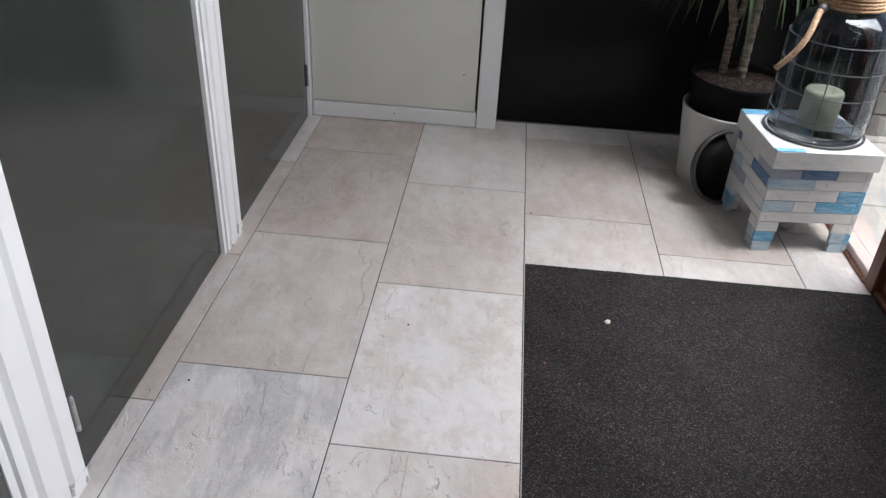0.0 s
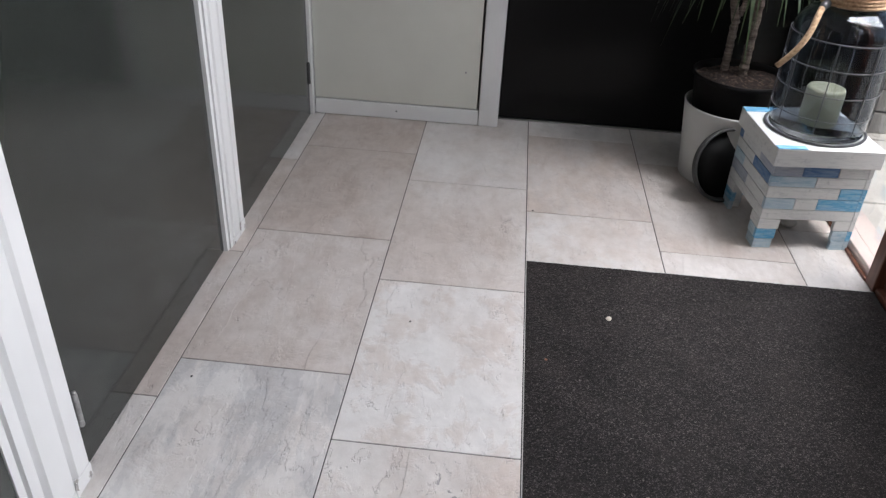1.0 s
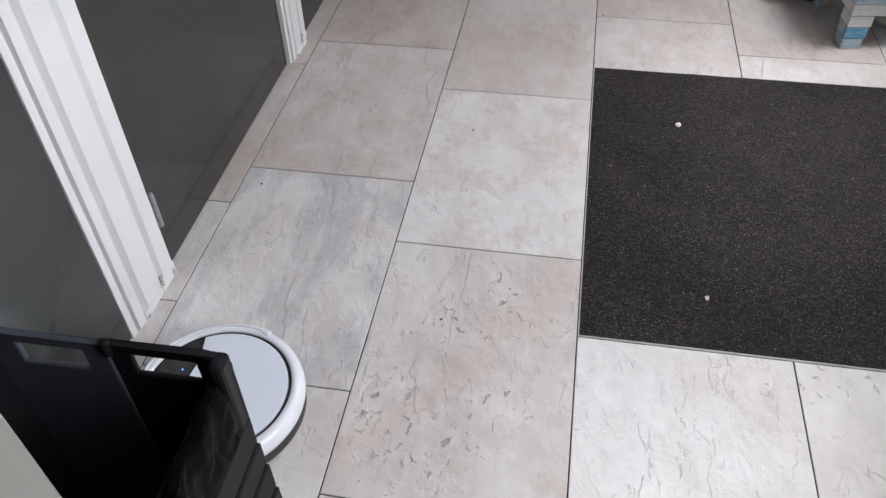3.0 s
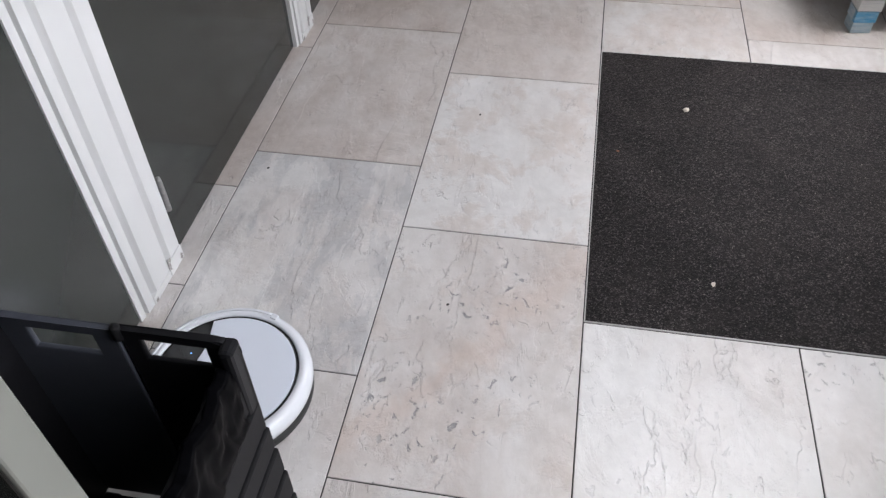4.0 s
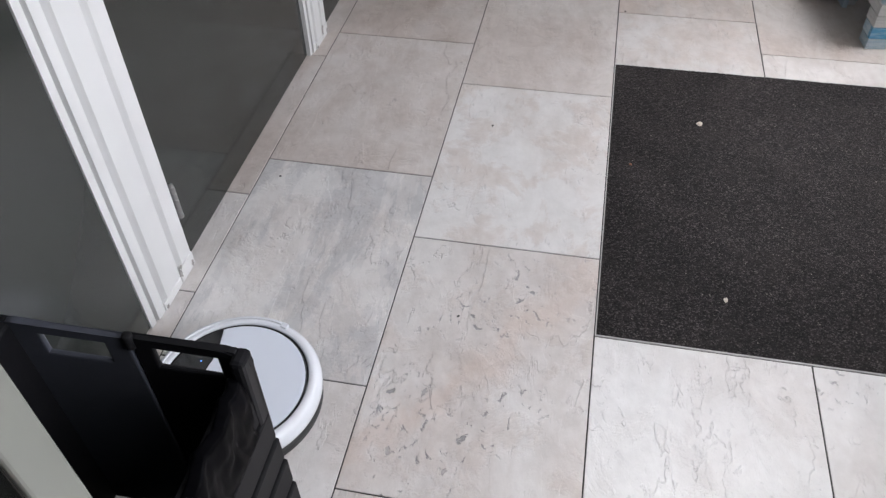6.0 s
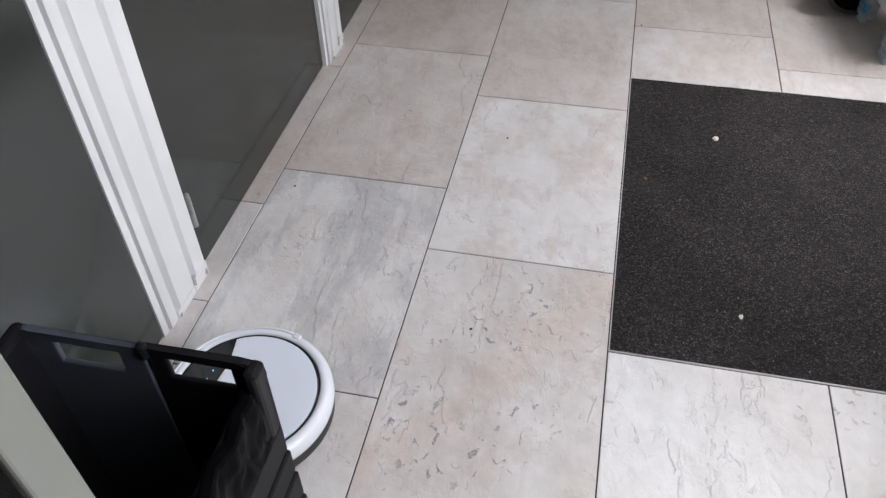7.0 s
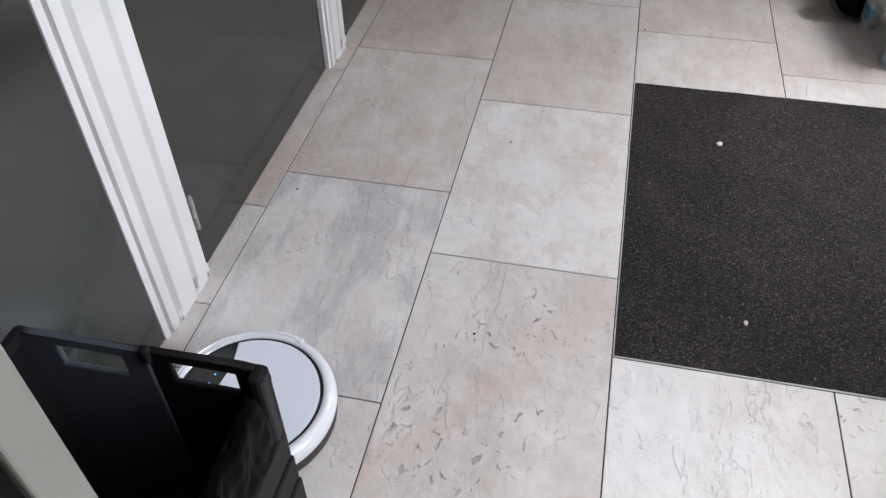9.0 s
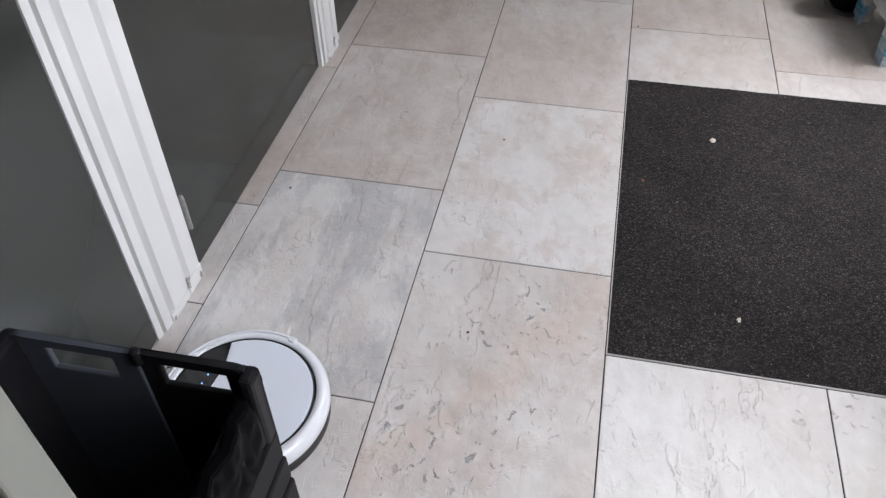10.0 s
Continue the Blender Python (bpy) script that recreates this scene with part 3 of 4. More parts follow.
    for y in (-0.020, 0.0, 0.020):
        part("indicator", lathe([(0.0, 0.0), (0.0014, 0.0), (0.0014, 0.0004), (0.0, 0.0005)], 10), BUTTON, cp).location = (0.078, y, 0.0682)
    # maker's mark as a plain bar
    part("mark", box(-0.0022, 0.0022, -0.017, 0.017, z1, z1 + 0.0003), LOGO, e, "small grey printed bar")
    for s in (-1, 1):
        br = bmesh.new()
        for k in range(3):
            a = radians(120 * k + 20)
            for j in range(6):
                o = (j - 2.5) * 0.0010
                tube([(0, 0, 0.009), (0.03 * math.cos(a) - o * math.sin(a), 0.03 * math.sin(a) + o * math.cos(a), 0.005),
                      (0.058 * math.cos(a) - 2 * o * math.sin(a), 0.058 * math.sin(a) + 2 * o * math.cos(a), 0.0015)], 0.0009, 4, 0.0005, br)
        join(br, lathe([(0.0, 0.006), (0.009, 0.006), (0.009, 0.014), (0.0, 0.016)], 16))
        part("side_brush", br, R_DARK, e, "dark bristle side brush").location = (0.095, s * 0.085, 0)
    for s in (-1, 1):
        w = lathe([(0.0, -0.009), (0.026, -0.009), (0.029, -0.006), (0.029, 0.006), (0.026, 0.009), (0.0, 0.009)], 28)
        w.transform(pose(0, 0, 0, 90))
        part("wheel", w, RUBBER, e).location = (0, s * 0.095, 0.029)
    return e


robot_vacuum(pose(-0.611, -1.240, 0, 0, 0, 172))


# ---- folding crate with liner ----
def handle_half(x0, x1, round_left):
    """Upright half of the crate's end wall: top bar, hand hole, lower panel. x runs along it, z up."""
    t = 0.004
    top, hz0, hz1 = 0.467, 0.412, 0.452
    hx0, hx1 = x0 + 0.056 if round_left else x0 + 0.026, x1 - 0.034 if round_left else x1 - 0.041
    b = bmesh.new()
    box(x0, x1, -t, t, 0.03, hz0, 0.003, b)
    box(x0, hx0, -t, t, hz0 - 0.006, hz1 + 0.006, 0.003, b)
    box(hx1, x1, -t, t, hz0 - 0.006, hz1 + 0.006, 0.003, b)
    # bar with a rounded outer shoulder
    r = 0.03
    pts = []
    arc = [(math.cos(a), math.sin(a)) for a in np.linspace(0, math.pi / 2, 8)]
    if round_left:
        pts = [(x1, hz1), (x1, top - 0.004)] + [(x0 + r - r * c, top - r + r * s) for c, s in arc[::-1]] + [(x0, hz1)]
    else:
        pts = [(x0, hz1), (x0, top - 0.004)] + [(x1 - r + r * c, top - r + r * s) for c, s in arc[::-1]] + [(x1, hz1)]
    bar = extrude_z(pts, -t - 0.0005, t + 0.0005)
    bar.transform(pose(0, 0, 0, 90))
    bmesh.ops.bevel(bar, geom=[ed for ed in bar.edges if abs(ed.verts[0].co.y - ed.verts[1].co.y) < 1e-6], offset=0.0015, segments=1, affect="EDGES")
    join(b, bar)
    return b


def folding_crate():
    e = thing("folding_crate", "black plastic folding crate with two hand grips and bin liner", "crate", pose(-0.573, -1.452, 0))
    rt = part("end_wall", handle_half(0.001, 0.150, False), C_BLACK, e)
    # left half carries the painted sheen, right half stays black
    lf = part("end_wall", handle_half(-0.176, -0.001, True), C_SHEEN, e)
    lf.matrix_basis = pose(0, -0.002, 0, 0, 0, 0.6)
    part("hinge_strip", box(-0.012, 0.012, 0.0055, 0.0085, 0.03, 0.46, 0.001), C_BLACK, e)
    for z in (0.446,):
        pin = lathe([(0.0, 0.0), (0.0055, 0.0), (0.0065, 0.0015), (0.0065, 0.022), (0.0055, 0.0235), (0.0, 0.0235)], 14)
        part("hinge_pin", pin, C_GREY, e, "plastic hinge pin", True).location = (0, -0.004, z)
    # rounded corner posts at both ends of the grip wall
    part("corner_post", box(0.131, 0.1500, -0.020, 0.0085, 0.30, 0.464, 0.006), C_BLACK, e)
    part("corner_post", box(-0.179, -0.156, -0.060, 0.0065, 0.03, 0.464, 0.008), C_BLACK, e)
    # ribbed side wall to the east
    part("side_wall", box(0.128, 0.1405, -0.300, -0.026, 0.03, 0.436, 0.003), C_GREY, e, "ribbed dark grey side wall")
    for z0, z1, out in ((0.03, 0.10, 0.014), (0.104, 0.165, 0.012), (0.169, 0.225, 0.009), (0.229, 0.278, 0.006), (0.282, 0.338, 0.003), (0.342, 0.395, -0.001)):
        part("rib", box(0.1407, 0.148 + out, -0.305, 0.004, z0, z1, 0.003), C_GREY, e)
    part("side_wall", box(-0.196, -0.180, -0.292, -0.062, 0.03, 0.36, 0.004), C_GREY, e)
    part("end_wall", box(-0.176, 0.140, -0.305, -0.290, 0.03, 0.43, 0.004), C_BLACK, e)
    part("floor_panel", box(-0.178, 0.150, -0.290, -0.015, 0.02, 0.034, 0.003), C_BLACK, e)
    for fx in (-0.17, 0.13):
        for fy in (-0.285, -0.03):
            part("foot", box(fx, fx + 0.03, fy, fy + 0.022, 0.0, 0.022, 0.003), RUBBER, e)
    # crumpled liner hanging over the side wall
    b = bmesh.new()
    nu, nv = 46, 60
    prof = [(0.100, 0.24), (0.115, 0.34), (0.126, 0.415), (0.136, 0.443), (0.148, 0.438), (0.151, 0.41), (0.152, 0.37), (0.154, 0.335)]
    grid = []
    for j in range(nv + 1):
        f = j / nv * (len(prof) - 1)
        k = min(int(f), len(prof) - 2)
        px = prof[k][0] + (prof[k + 1][0] - prof[k][0]) * (f - k)
        pz = prof[k][1] + (prof[k + 1][1] - prof[k][1]) * (f - k)
        row = []
        for i in range(nu + 1):
            y = -0.290 + 0.263 * i / nu
            q = Vector((y * 16, pz * 7, 0.3))
            wv = 0.010 * abs(noise.noise(q)) + 0.006 * abs(noise.noise(q * 2.3)) + 0.003 * noise.noise(q * 6.1) - 0.006
            row.append(b.verts.new((px + wv, y + 0.012 * noise.noise(Vector((0, pz * 18, y * 4))), pz + 0.010 * noise.noise(q * 1.7) + 0.006 * noise.noise(q * 4.3))))
        grid.append(row)
    for j in range(nv):
        for i in range(nu):
            b.faces.new((grid[j][i], grid[j][i + 1], grid[j + 1][i + 1], grid[j + 1][i]))
    ob = part("liner", b, LINER, e, "crumpled black bin liner", True)
    ob.modifiers.new("thick", "SOLIDIFY").thickness = 0.0015


folding_crate()


# ---- stool of painted boards ----
def slat_stool(m):
    e = thing("stool", "small square stool of worn white and blue painted boards", "stool", m)
    w, top, lid = 0.146, 0.331, 0.055
    half = w + 0.010
    part("lid", box(-half, half, -half, half, top - lid, top, 0.0025), SLAT_WHITE, e, "white painted board top")
    # inlaid boards of the seat
    for x0, x1, y0, y1, mt in ((-0.156, -0.07, -0.156, -0.132, SLAT_BLUE), (-0.156, -0.03, 0.118, 0.156, SLAT_BLUE), (-0.02, 0.07, 0.10, 0.130, SLAT_WHITE)):
        part("seat_board", box(x0 + 0.001, x1, y0 + 0.001, y1 - 0.001, top - 0.003, top + 0.0022, 0.0008, None, 1), mt, e)
    rows = [(0.242, 0.2745), (0.208, 0.2405), (0.171, 0.2065), (0.134, 0.1695), (0.100, 0.1325)]
    south = [[(0, .30, SLAT_GREY), (.30, .66, SLAT_NAVY), (.66, 1, SLAT_WHITE)], [(0, .46, SLAT_PALE), (.46, 1, SLAT_WHITE)],
             [(0, .73, SLAT_WHITE), (.73, 1, SLAT_BLUE)], [(0, .31, SLAT_PALE), (.31, .54, SLAT_WHITE), (.54, 1, SLAT_BLUE)], [(0, 1, SLAT_WHITE)]]
    west = [[(0, .10, SLAT_NAVY), (.10, .62, SLAT_WHITE), (.62, 1, SLAT_GREY)], [(0, .50, SLAT_WHITE), (.50, 1, SLAT_NAVY)],
            [(0, .28, SLAT_PALE), (.28, 1, SLAT_WHITE)], [(0, .45, SLAT_GREY), (.45, 1, SLAT_WHITE)], [(0, 1, SLAT_WHITE)]]
    legs = [(0.066, 0.0985), (0.032, 0.0645), (0.0, 0.0305)]
    leg_mats = ((SLAT_WHITE, SLAT_WHITE), (SLAT_BLUE, SLAT_PALE), (SLAT_PALE, SLAT_PALE))
    t = 0.014
    for side, plan in ((0, south), (90, east_plan(south)), (180, east_plan(west)), (270, west)):
        turn = pose(0, 0, 0, 0, 0, side)
        for (z0, z1), row in zip(rows, plan):
            for u0, u1, mt in row:
                x0, x1 = -w + u0 * 2 * w + (0 if u0 else 0.0), -w + u1 * 2 * w - (0.0012 if u1 < 1 else t + 0.0006)
                part("board", box(x0, x1, -w, -w + t, z0, z1, 0.001, None, 1), mt, e).matrix_basis = turn
        for k, (z0, z1) in enumerate(legs):
            lw = 0.064 - 0.004 * k
            ma, mb = leg_mats[k]
            part("board", box(-w, -w + lw, -w, -w + t, z0, z1, 0.001, None, 1), ma, e).matrix_basis = turn
            part("board", box(w - lw, w - t - 0.0006, -w, -w + t, z0, z1, 0.001, None, 1), mb, e).matrix_basis = turn
    for sx in (-1, 1):
        for sy in (-1, 1):
            part("leg_core", box(sx * (w - 0.03) - 0.012, sx * (w - 0.03) + 0.012, sy * (w - 0.03) - 0.012, sy * (w - 0.03) + 0.012, 0.002, top - lid, 0.002, None, 1), SLAT_WHITE, e)
    return e


def east_plan(p):
    return [[(round(1 - b, 3), round(1 - a, 3), m) for a, b, m in row[::-1]] for row in p]


b = bmesh.new()
bmesh.ops.create_icosphere(b, subdivisions=3, radius=0.022)
for v in b.verts:
    v.co = Vector((v.co.x * 1.15, v.co.y * 0.9, v.co.z * 0.8 + 0.0172)) * (1 + 0.10 * noise.noise(v.co * 40))
solid("pebble", b, POT_WHITE, "smooth white pebble lying on the tiles under the stool", "pebble", smooth=True, m=pose(0.832, 0.345, 0))
slat_stool(pose(0.8145, 0.352, 0, 0, 0, 6))


# ---- glass lantern with candle ----
def lantern(m):
    e = thing("lantern", "large smoked glass lantern with wire cage and jute rope neck", "lantern", m)
    part("base", lathe([(0.0, 0.002), (0.118, 0.002), (0.124, 0.004), (0.1255, 0.008), (0.122, 0.012), (0.0, 0.010)], 72), CLEAR_GLASS, e, "clear glass bottom", True)
    foot = [(0.1335 * math.cos(2 * math.pi * i / 60), 0.1335 * math.sin(2 * math.pi * i / 60), 0.0045) for i in range(61)]
    part("foot_ring", tube(foot, 0.0042, 8), WIRE, e, "dark wire foot ring", True)
    outer = [(0.127, 0.024), (0.1285, 0.03), (0.1300, 0.10), (0.1300, 0.285), (0.127, 0.310), (0.117, 0.332), (0.100, 0.348), (0.082, 0.358), (0.074, 0.366), (0.073, 0.41)]
    inner = [(r - 0.004, z) for r, z in outer[::-1]]
    part("glass_jar", lathe(outer + inner + [outer[0]], 80), LANTERN_GLASS, e, "smoked blue-grey glass", True).visible_shadow = False
    for z, r in ((0.070, 0.1326), (0.140, 0.1328), (0.214, 0.1328), (0.287, 0.1328)):
        ring = [(r * math.cos(2 * math.pi * i / 48), r * math.sin(2 * math.pi * i / 48), z) for i in range(49)]
        part("wire_ring", tube(ring, 0.0014, 6), WIRE, e, "", True)
    for i in range(8):
        a = 2 * math.pi * (i + 0.3) / 8
        p = [((r + 0.0032) * math.cos(a), (r + 0.0032) * math.sin(a), z) for r, z in ((0.1290, 0.028), (0.1295, 0.10), (0.1298, 0.286))]
        part("wire_bar", tube(p, 0.0014, 6), WIRE, e)
    pts = []
    for i in range(5 * 40 + 1):
        a = 2 * math.pi * i / 40
        pts.append((0.0795 * math.cos(a), 0.0795 * math.sin(a), 0.366 + 0.0095 * i / 40))
    part("neck_rope", tube(pts, 0.0052, 8), ROPE, e, "coiled jute rope", True)
    hp = []
    for i in range(17):
        u = i / 16
        a = radians(195 + 12 * math.sin(u * 3))
        r = 0.086 + 0.128 * u ** 0.8
        hp.append((r * math.cos(a), r * math.sin(a) - 0.02 * u, 0.372 - 0.006 * math.sin(u * 2) - 0.150 * u ** 1.4))
    part("rope_handle", tube(hp, 0.0085, 10, 0.0075), ROPE, e, "jute rope handle hanging down", True)
    part("handle_knot", tube([hp[0], hp[1], hp[2]], 0.011, 10, 0.010), WIRE, e, "", True)
    return e


LANTERN = (0.826, 0.362, 0.3315)
lantern(pose(*LANTERN, 0, 0, 10) @ Matrix.Diagonal((1.055, 1.055, 1.0, 1.0)))
c = lathe([(0.0, 0.0), (0.052, 0.0), (0.0545, 0.003), (0.0545, 0.102), (0.052, 0.108), (0.044, 0.110), (0.037, 0.105), (0.018, 0.099), (0.0, 0.097)], 48)
cd = thing("candle", "thick ivory pillar candle standing inside the glass lantern", "candle", pose(0.836, 0.385, LANTERN[2] + 0.0106))
part("wax", c, WAX, cd, "", True)
part("wick", tube([(0, 0, 0.096), (0.001, 0.0, 0.104), (0.003, 0.001, 0.109)], 0.0012, 6), R_DARK, cd)


# ---- potted cane plant ----
def strap_leaf(bm, root, heading, reach, rise, drop, wide):
    k = 11
    a = Vector((math.cos(heading), math.sin(heading), 0))
    s = Vector((-a.y, a.x, 0))
    rows = []
    for i in range(k + 1):
        u = i / k
        p = root + a * reach * (u ** 0.85) + Vector((0, 0, rise * math.sin(min(u * 2.2, 1.57)) - drop * u ** 2.2))
        w = wide * (math.sin(math.pi * min(0.12 + u * 0.9, 1.0)) ** 0.7) * (1 - 0.3 * u) + 0.0006
        rows.append((bm.verts.new(p - s * w), bm.verts.new(p - Vector((0, 0, w * 0.5))), bm.verts.new(p + s * w)))
    for p, q in zip(rows, rows[1:]):
        bm.faces.new((p[0], p[1], q[1], q[0]))
        bm.faces.new((p[1], p[2], q[2], q[1]))


def crown(centre, count, seed):
    rng = random.Random(seed)
    b = bmesh.new()
    for i in range(count):
        root = Vector(centre) + Vector((0, 0, rng.uniform(-0.09, 0.06)))
        strap_leaf(b, root, i * 2.4 + rng.uniform(-0.2, 0.2), rng.uniform(0.18, 0.34), rng.uniform(0.02, 0.16), rng.uniform(0.25, 0.48), rng.uniform(0.006, 0.010))
    return b


def cane(points, r0, r1, seed):
    b = bmesh.new()
    fine = []
    pts = [Vector(p) for p in points]
    for p, q in zip(pts, pts[1:]):
        for i in range(10):
            fine.append(p.lerp(q, i / 10) + Vector((noise.noise(p * 9 + Vector((i, seed, 0))) * 0.002, noise.noise(p * 7 + Vector((seed, i, 0))) * 0.002, 0)))
    fine.append(pts[-1])
    tube(fine, r0, 12, r1, b)
    for i, v in enumerate(b.verts):
        ring = i // 12
        c0 = fine[min(ring, len(fine) - 1)]
        v.co = c0 + (v.co - c0) * (1.0 + (0.10 if ring % 3 == 0 else -0.05) + 0.06 * noise.noise(v.co * 60))
    return b


POT = Vector((0.673, 0.684, 0))
pot = thing("flowerpot", "white round flowerpot on the tiled floor", "flowerpot", pose(*POT))
part("body", lathe([(0.0, 0.0), (0.128, 0.0), (0.134, 0.004), (0.162, 0.262), (0.1635, 0.268), (0.160, 0.271), (0.156, 0.266), (0.130, 0.012), (0.0, 0.012)], 72), POT_WHITE, pot, "", True)
plant = thing("cane_plant", "tall potted cane plant with drooping strap leaves", "plant", pose(*POT))
part("inner_pot", lathe([(0.0, 0.014), (0.108, 0.014), (0.150, 0.357), (0.156, 0.361), (0.157, 0.374), (0.150, 0.376), (0.146, 0.362), (0.1445, 0.332), (0.0, 0.330)], 64), POT_BLACK, plant, "black plastic inner pot", True)
sb = bmesh.new()
rings = [[sb.verts.new((0.1435 * k / 14 * math.cos(2 * math.pi * i / 40), 0.1435 * k / 14 * math.sin(2 * math.pi * i / 40),
          0.351 + 0.010 * noise.noise(Vector((k * 0.9, i * 0.7, 0))) + 0.008 * (1 - k / 14))) for i in range(40)] for k in range(1, 15)]
for p, q in zip(rings, rings[1:]):
    for i in range(40):
        sb.faces.new((p[i], q[i], q[(i + 1) % 40], p[(i + 1) % 40]))
sb.faces.new(rings[0])
part("soil", sb, SOIL, plant, "dry crumbly brown potting soil", True)
CANES = (([(-0.036, 0.085, 0.350), (-0.037, 0.085, 0.42), (-0.038, 0.085, 0.52), (-0.080, 0.075, 0.66), (-0.10, 0.08, 0.98)], 0.014, 0.012),
         ([(0.016, 0.045, 0.350), (0.015, 0.045, 0.46), (0.014, 0.045, 0.62), (0.03, 0.05, 1.00)], 0.016, 0.013),
         ([(-0.038, 0.085, 0.50), (-0.022, 0.085, 0.57), (-0.012, 0.080, 0.70), (0.0, 0.09, 0.90)], 0.010, 0.009))
for k, (pts, r0, r1) in enumerate(CANES):
    part("cane", cane(pts, r0, r1, k), BARK, plant, "ringed grey-brown cane")
for k, (cx, cy, cz, cnt) in enumerate(((-0.10, 0.03, 0.93, 44), (0.03, 0.02, 0.99, 44), (0.0, 0.08, 0.84, 36))):
    part("crown", crown((cx, cy, cz), cnt, 7 + k), LEAF, plant, "long drooping green strap leaves", True)

# round tray leaning on the pot
tr = thing("round_tray", "round black tray with a grey rim leaning against the flowerpot", "tray", look((0.640, 0.512, 0.119), (1.05, -0.55, 0.42)) @ pose(0, 0, 0, 180))
part("dish", lathe([(0.0, 0.0), (0.110, 0.0), (0.111, 0.004), (0.0, 0.004)], 64), TRAY_BLACK, tr, "black tray bottom", True)
part("rim", lathe([(0.1105, -0.002), (0.120, -0.002), (0.123, 0.004), (0.122, 0.020), (0.117, 0.022), (0.113, 0.018), (0.1105, 0.005), (0.1105, -0.002)], 72), TRAY_RIM, tr, "rounded grey rim", True)

# small leafy plant whose tips reach over the near tiles
low = thing("low_plant", "low potted plant with narrow dark green leaves", "plant", pose(0.690, -1.465, 0))
part("pot", lathe([(0.0, 0.0), (0.085, 0.0), (0.11, 0.19), (0.114, 0.20), (0.106, 0.20), (0.10, 0.185), (0.0, 0.185)], 48), POT_BLACK, low, "black pot", True)
lb = bmesh.new()
rg = random.Random(3)
for i in range(26):
    strap_leaf(lb, Vector((0, 0, 0.18 + rg.uniform(0, 0.04))), i * 2.4, rg.uniform(0.24, 0.36), rg.uniform(0.05, 0.20), rg.uniform(0.0, 0.16), rg.uniform(0.008, 0.013))
part("leaves", lb, LEAF, low, "narrow dark green leaves", True)


# ---- paving slabs outside the window ----
slab = link_mesh("paving_slab", box(-0.298, 0.298, -0.298, 0.298, -0.045, 0.0, 0.006), PAVING)
slabs = thing("paving", "large pale paving slabs outside the window", "paving", pose(0, 0, -0.080), kind="structure")
for i in range(5):
    for j in range(9):
        o = new("slab", slab)
        o.parent = slabs
        o.location = (1.43 + i * 0.606, -2.0 + j * 0.606, 0.004 * ((i * 7 + j * 3) % 3) / 3)


# ---- planter outside ----
def planter(m):
    e = thing("planter", "weathered grey board planter with green shrub outside the window", "planter", m)
    for k in range(4):
        for y in (0.0, 0.55):
            part("board", box(0.0, 1.5, y, y + 0.03, k * 0.10, k * 0.10 + 0.094, 0.004, None, 1), BOARD, e)
    for x in (0.0, 0.72, 1.44):
        part("post", box(x, x + 0.06, -0.045, -0.001, 0.0, 0.42, 0.004, None, 1), BOARD, e)
    part("earth", box(0.03, 1.47, 0.032, 0.548, 0.0, 0.33, 0.01), SOIL, e)
    rng = random.Random(11)
    for k in range(5):
        b = bmesh.new()
        for i in range(70):
            strap_leaf(b, Vector((0, 0, rng.uniform(0, 0.25))), rng.uniform(0, 6.28), rng.uniform(0.08, 0.26), rng.uniform(0.02, 0.25), rng.uniform(0.0, 0.2), rng.uniform(0.008, 0.02))
        part("shrub", b, LEAF, e, "leafy green shrub", True).location = (0.18 + k * 0.29, 0.28, 0.33)


BOARD = wood_material("weathered_board", (0.22, 0.21, 0.20), (0.42, 0.41, 0.39), 0.8)
planter(pose(1.25, 1.40, -0.08))


# ---- floor tiles ----
J = 0.0026
G = 0.603
tile_cache = {}


def tile_mesh(w, h):
    key = (round(w, 3), round(h, 3))
    if key not in tile_cache:
        tile_cache[key] = link_mesh("tile", box(-w / 2, w / 2, -h / 2, h / 2, -0.0034, 0.0, 0.0006, None, 1), TILE)
    return tile_cache[key]


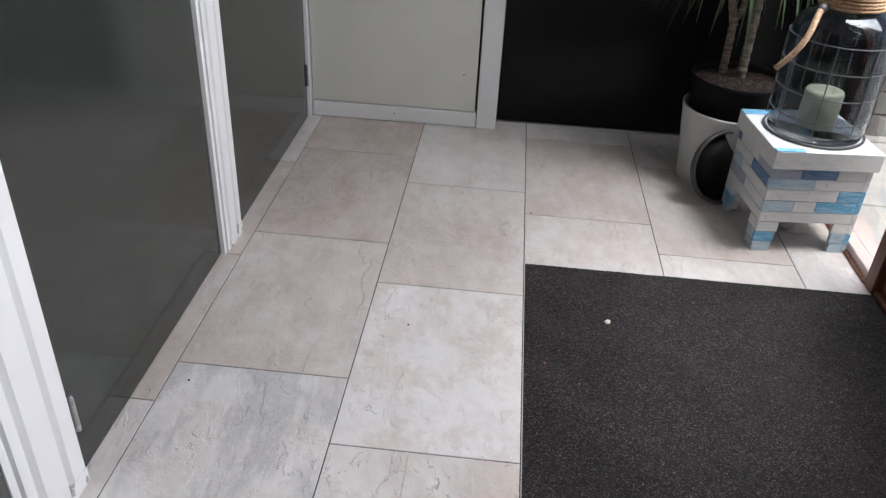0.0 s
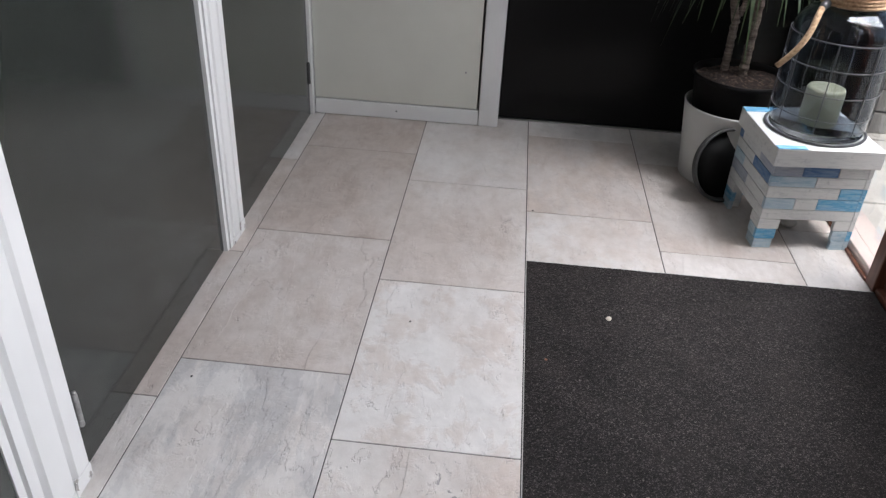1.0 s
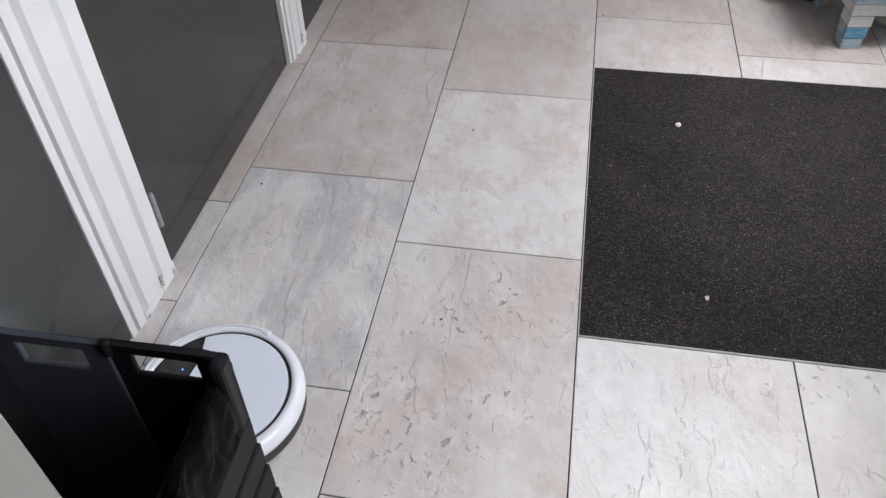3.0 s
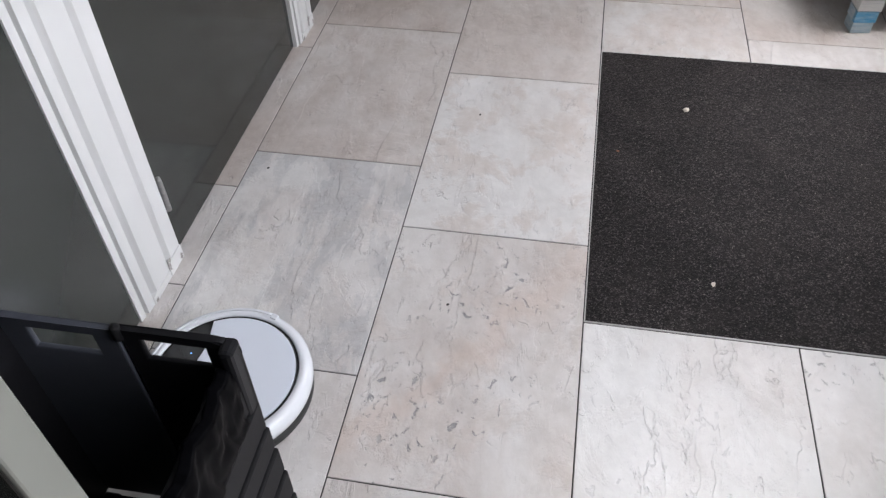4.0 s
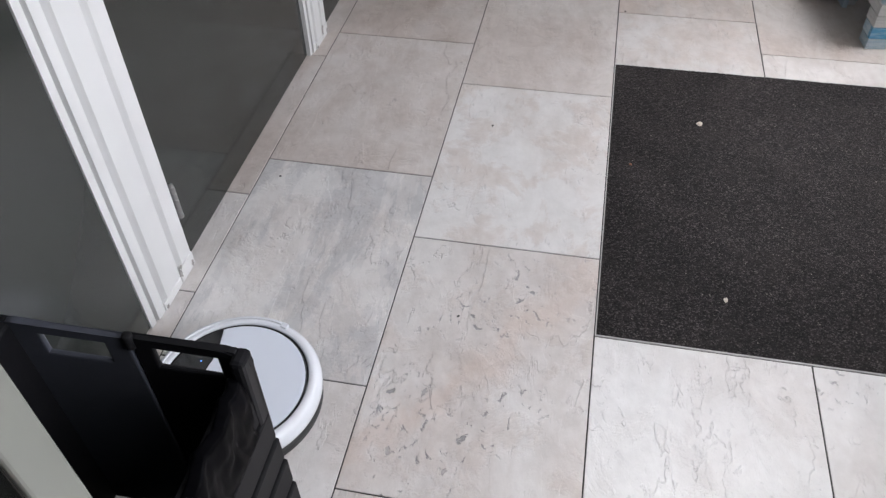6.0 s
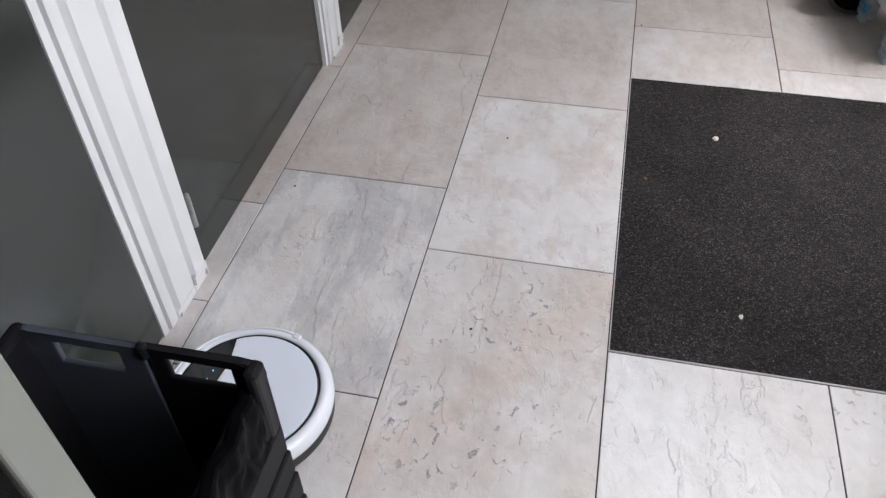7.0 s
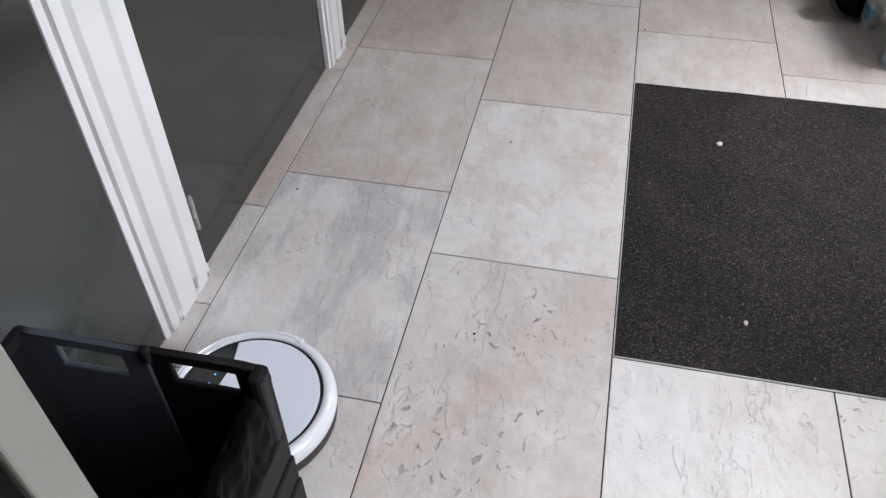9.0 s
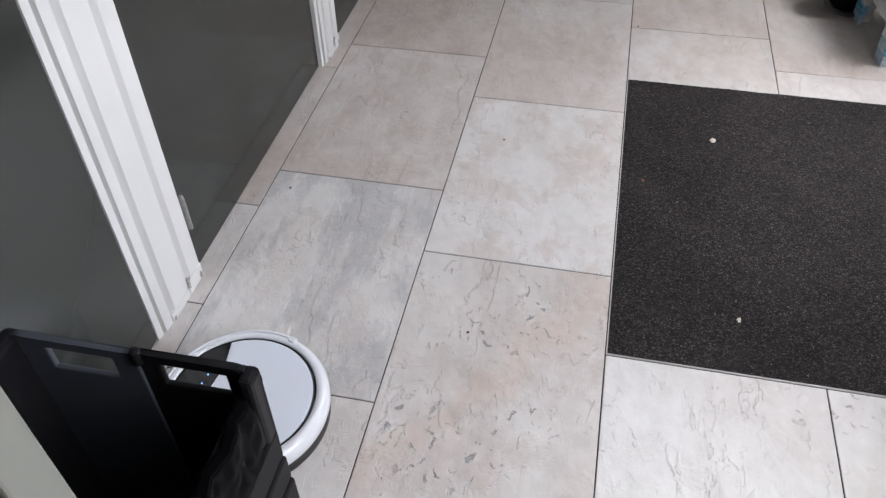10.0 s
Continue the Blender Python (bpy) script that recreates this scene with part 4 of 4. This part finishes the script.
# the look of single tiles: warm, streaked and pitted, from 0 to 1, by column and the tile's south edge
LOOKS = {("b", -1.16): (0.05, 1.0, 0.15), ("b", -0.56): (0.8, 0.05, 0.1), ("b", 0.04): (1.2, 0.1, 0.1), ("b", 0.65): (1.2, 0.0, 0.1),
         ("c", -1.37): (0.35, 0.1, 1.0), ("c", -0.77): (0.1, 0.0, 0.35), ("c", -0.16): (0.75, 0.0, 0.25), ("c", 0.44): (0.35, 0.15, 0.1),
         ("b", -1.77): (0.15, 0.15, 0.8), ("d", -1.58): (0.0, 0.0, 0.25), ("e", -1.38): (0.0, 0.05, 0.6), ("d", 0.29): (0.95, 0.25, 0.4), ("d", 0.0): (0.45, 0.1, 0.2),
         ("e", 0.0): (0.7, 0.0, 0.2), ("e", 0.12): (0.9, 0.0, 0.2), ("a", -0.69): (0.85, 0.0, 0.1), ("a", -1.0): (0.4, 0.2, 0.2), ("a", -0.09): (1.0, 0.0, 0.1)}
VEINS = {("c", -1.37): 1.0, ("d", 0.29): 0.4}
FLAKY = {("c", -0.77): 1.0, ("c", -1.37): 0.7, ("d", 0.29): 0.9, ("d", 0.0): 0.8, ("d", -1.58): 0.0, ("e", -1.38): 0.0}
tile_rng = random.Random(5)


def lay(column, x0, x1, cuts):
    for y0, y1 in zip(cuts, cuts[1:]):
        w, h = x1 - x0 - J, y1 - y0 - J
        if w < 0.01 or h < 0.01:
            continue
        o = new("tile", tile_mesh(w, h))
        o.parent = floor
        o.location = ((x0 + x1) / 2, (y0 + y1) / 2, 0.0)
        look_of = LOOKS.get((column, round(y0, 2)), (tile_rng.uniform(0.1, 0.8), tile_rng.uniform(0, 0.4), tile_rng.uniform(0, 0.5)))
        o["warm"], o["streak"], o["pits"] = look_of
        key = (column, round(y0, 2))
        o["vein"], o["flaky"] = VEINS.get(key, 0.0), FLAKY.get(key, 0.2)


def course(first, low_y, high_y):
    y = first
    while y > low_y:
        y -= G
    cuts = [low_y]
    while y < high_y - 0.02:
        if y > low_y + 0.02:
            cuts.append(y)
        y += G
    return cuts + [high_y]


lay("a", WALL_X, -0.8045, [-3.5, -2.8, -2.21, -1.607, -1.002, -0.694, -0.090, 0.521, 0.952])
lay("b", -0.8045, -0.400, course(-0.5605, -3.5, 0.955))
lay("c", -0.400, 0.0, course(-0.1625, -3.5, 1.034))
lay("d", 0.0, 0.400, [0.0, 0.292, 0.292 + G, 1.034])
lay("d", 0.0, 0.397, [-3.5, -2.783, -2.180, -1.577, -0.974])
lay("e", 0.400, 0.798, [0.0, 0.118, 0.118 + G, 1.034])
lay("e", 0.397, 0.796, [-3.5, -2.583, -1.980, -1.377, -0.974])
lay("f", 0.798, 0.980, [0.0, 0.32, 0.32 + G, 1.034])
lay("f", 0.796, 0.980, [-3.5, -2.783, -2.180, -1.577, -0.974])
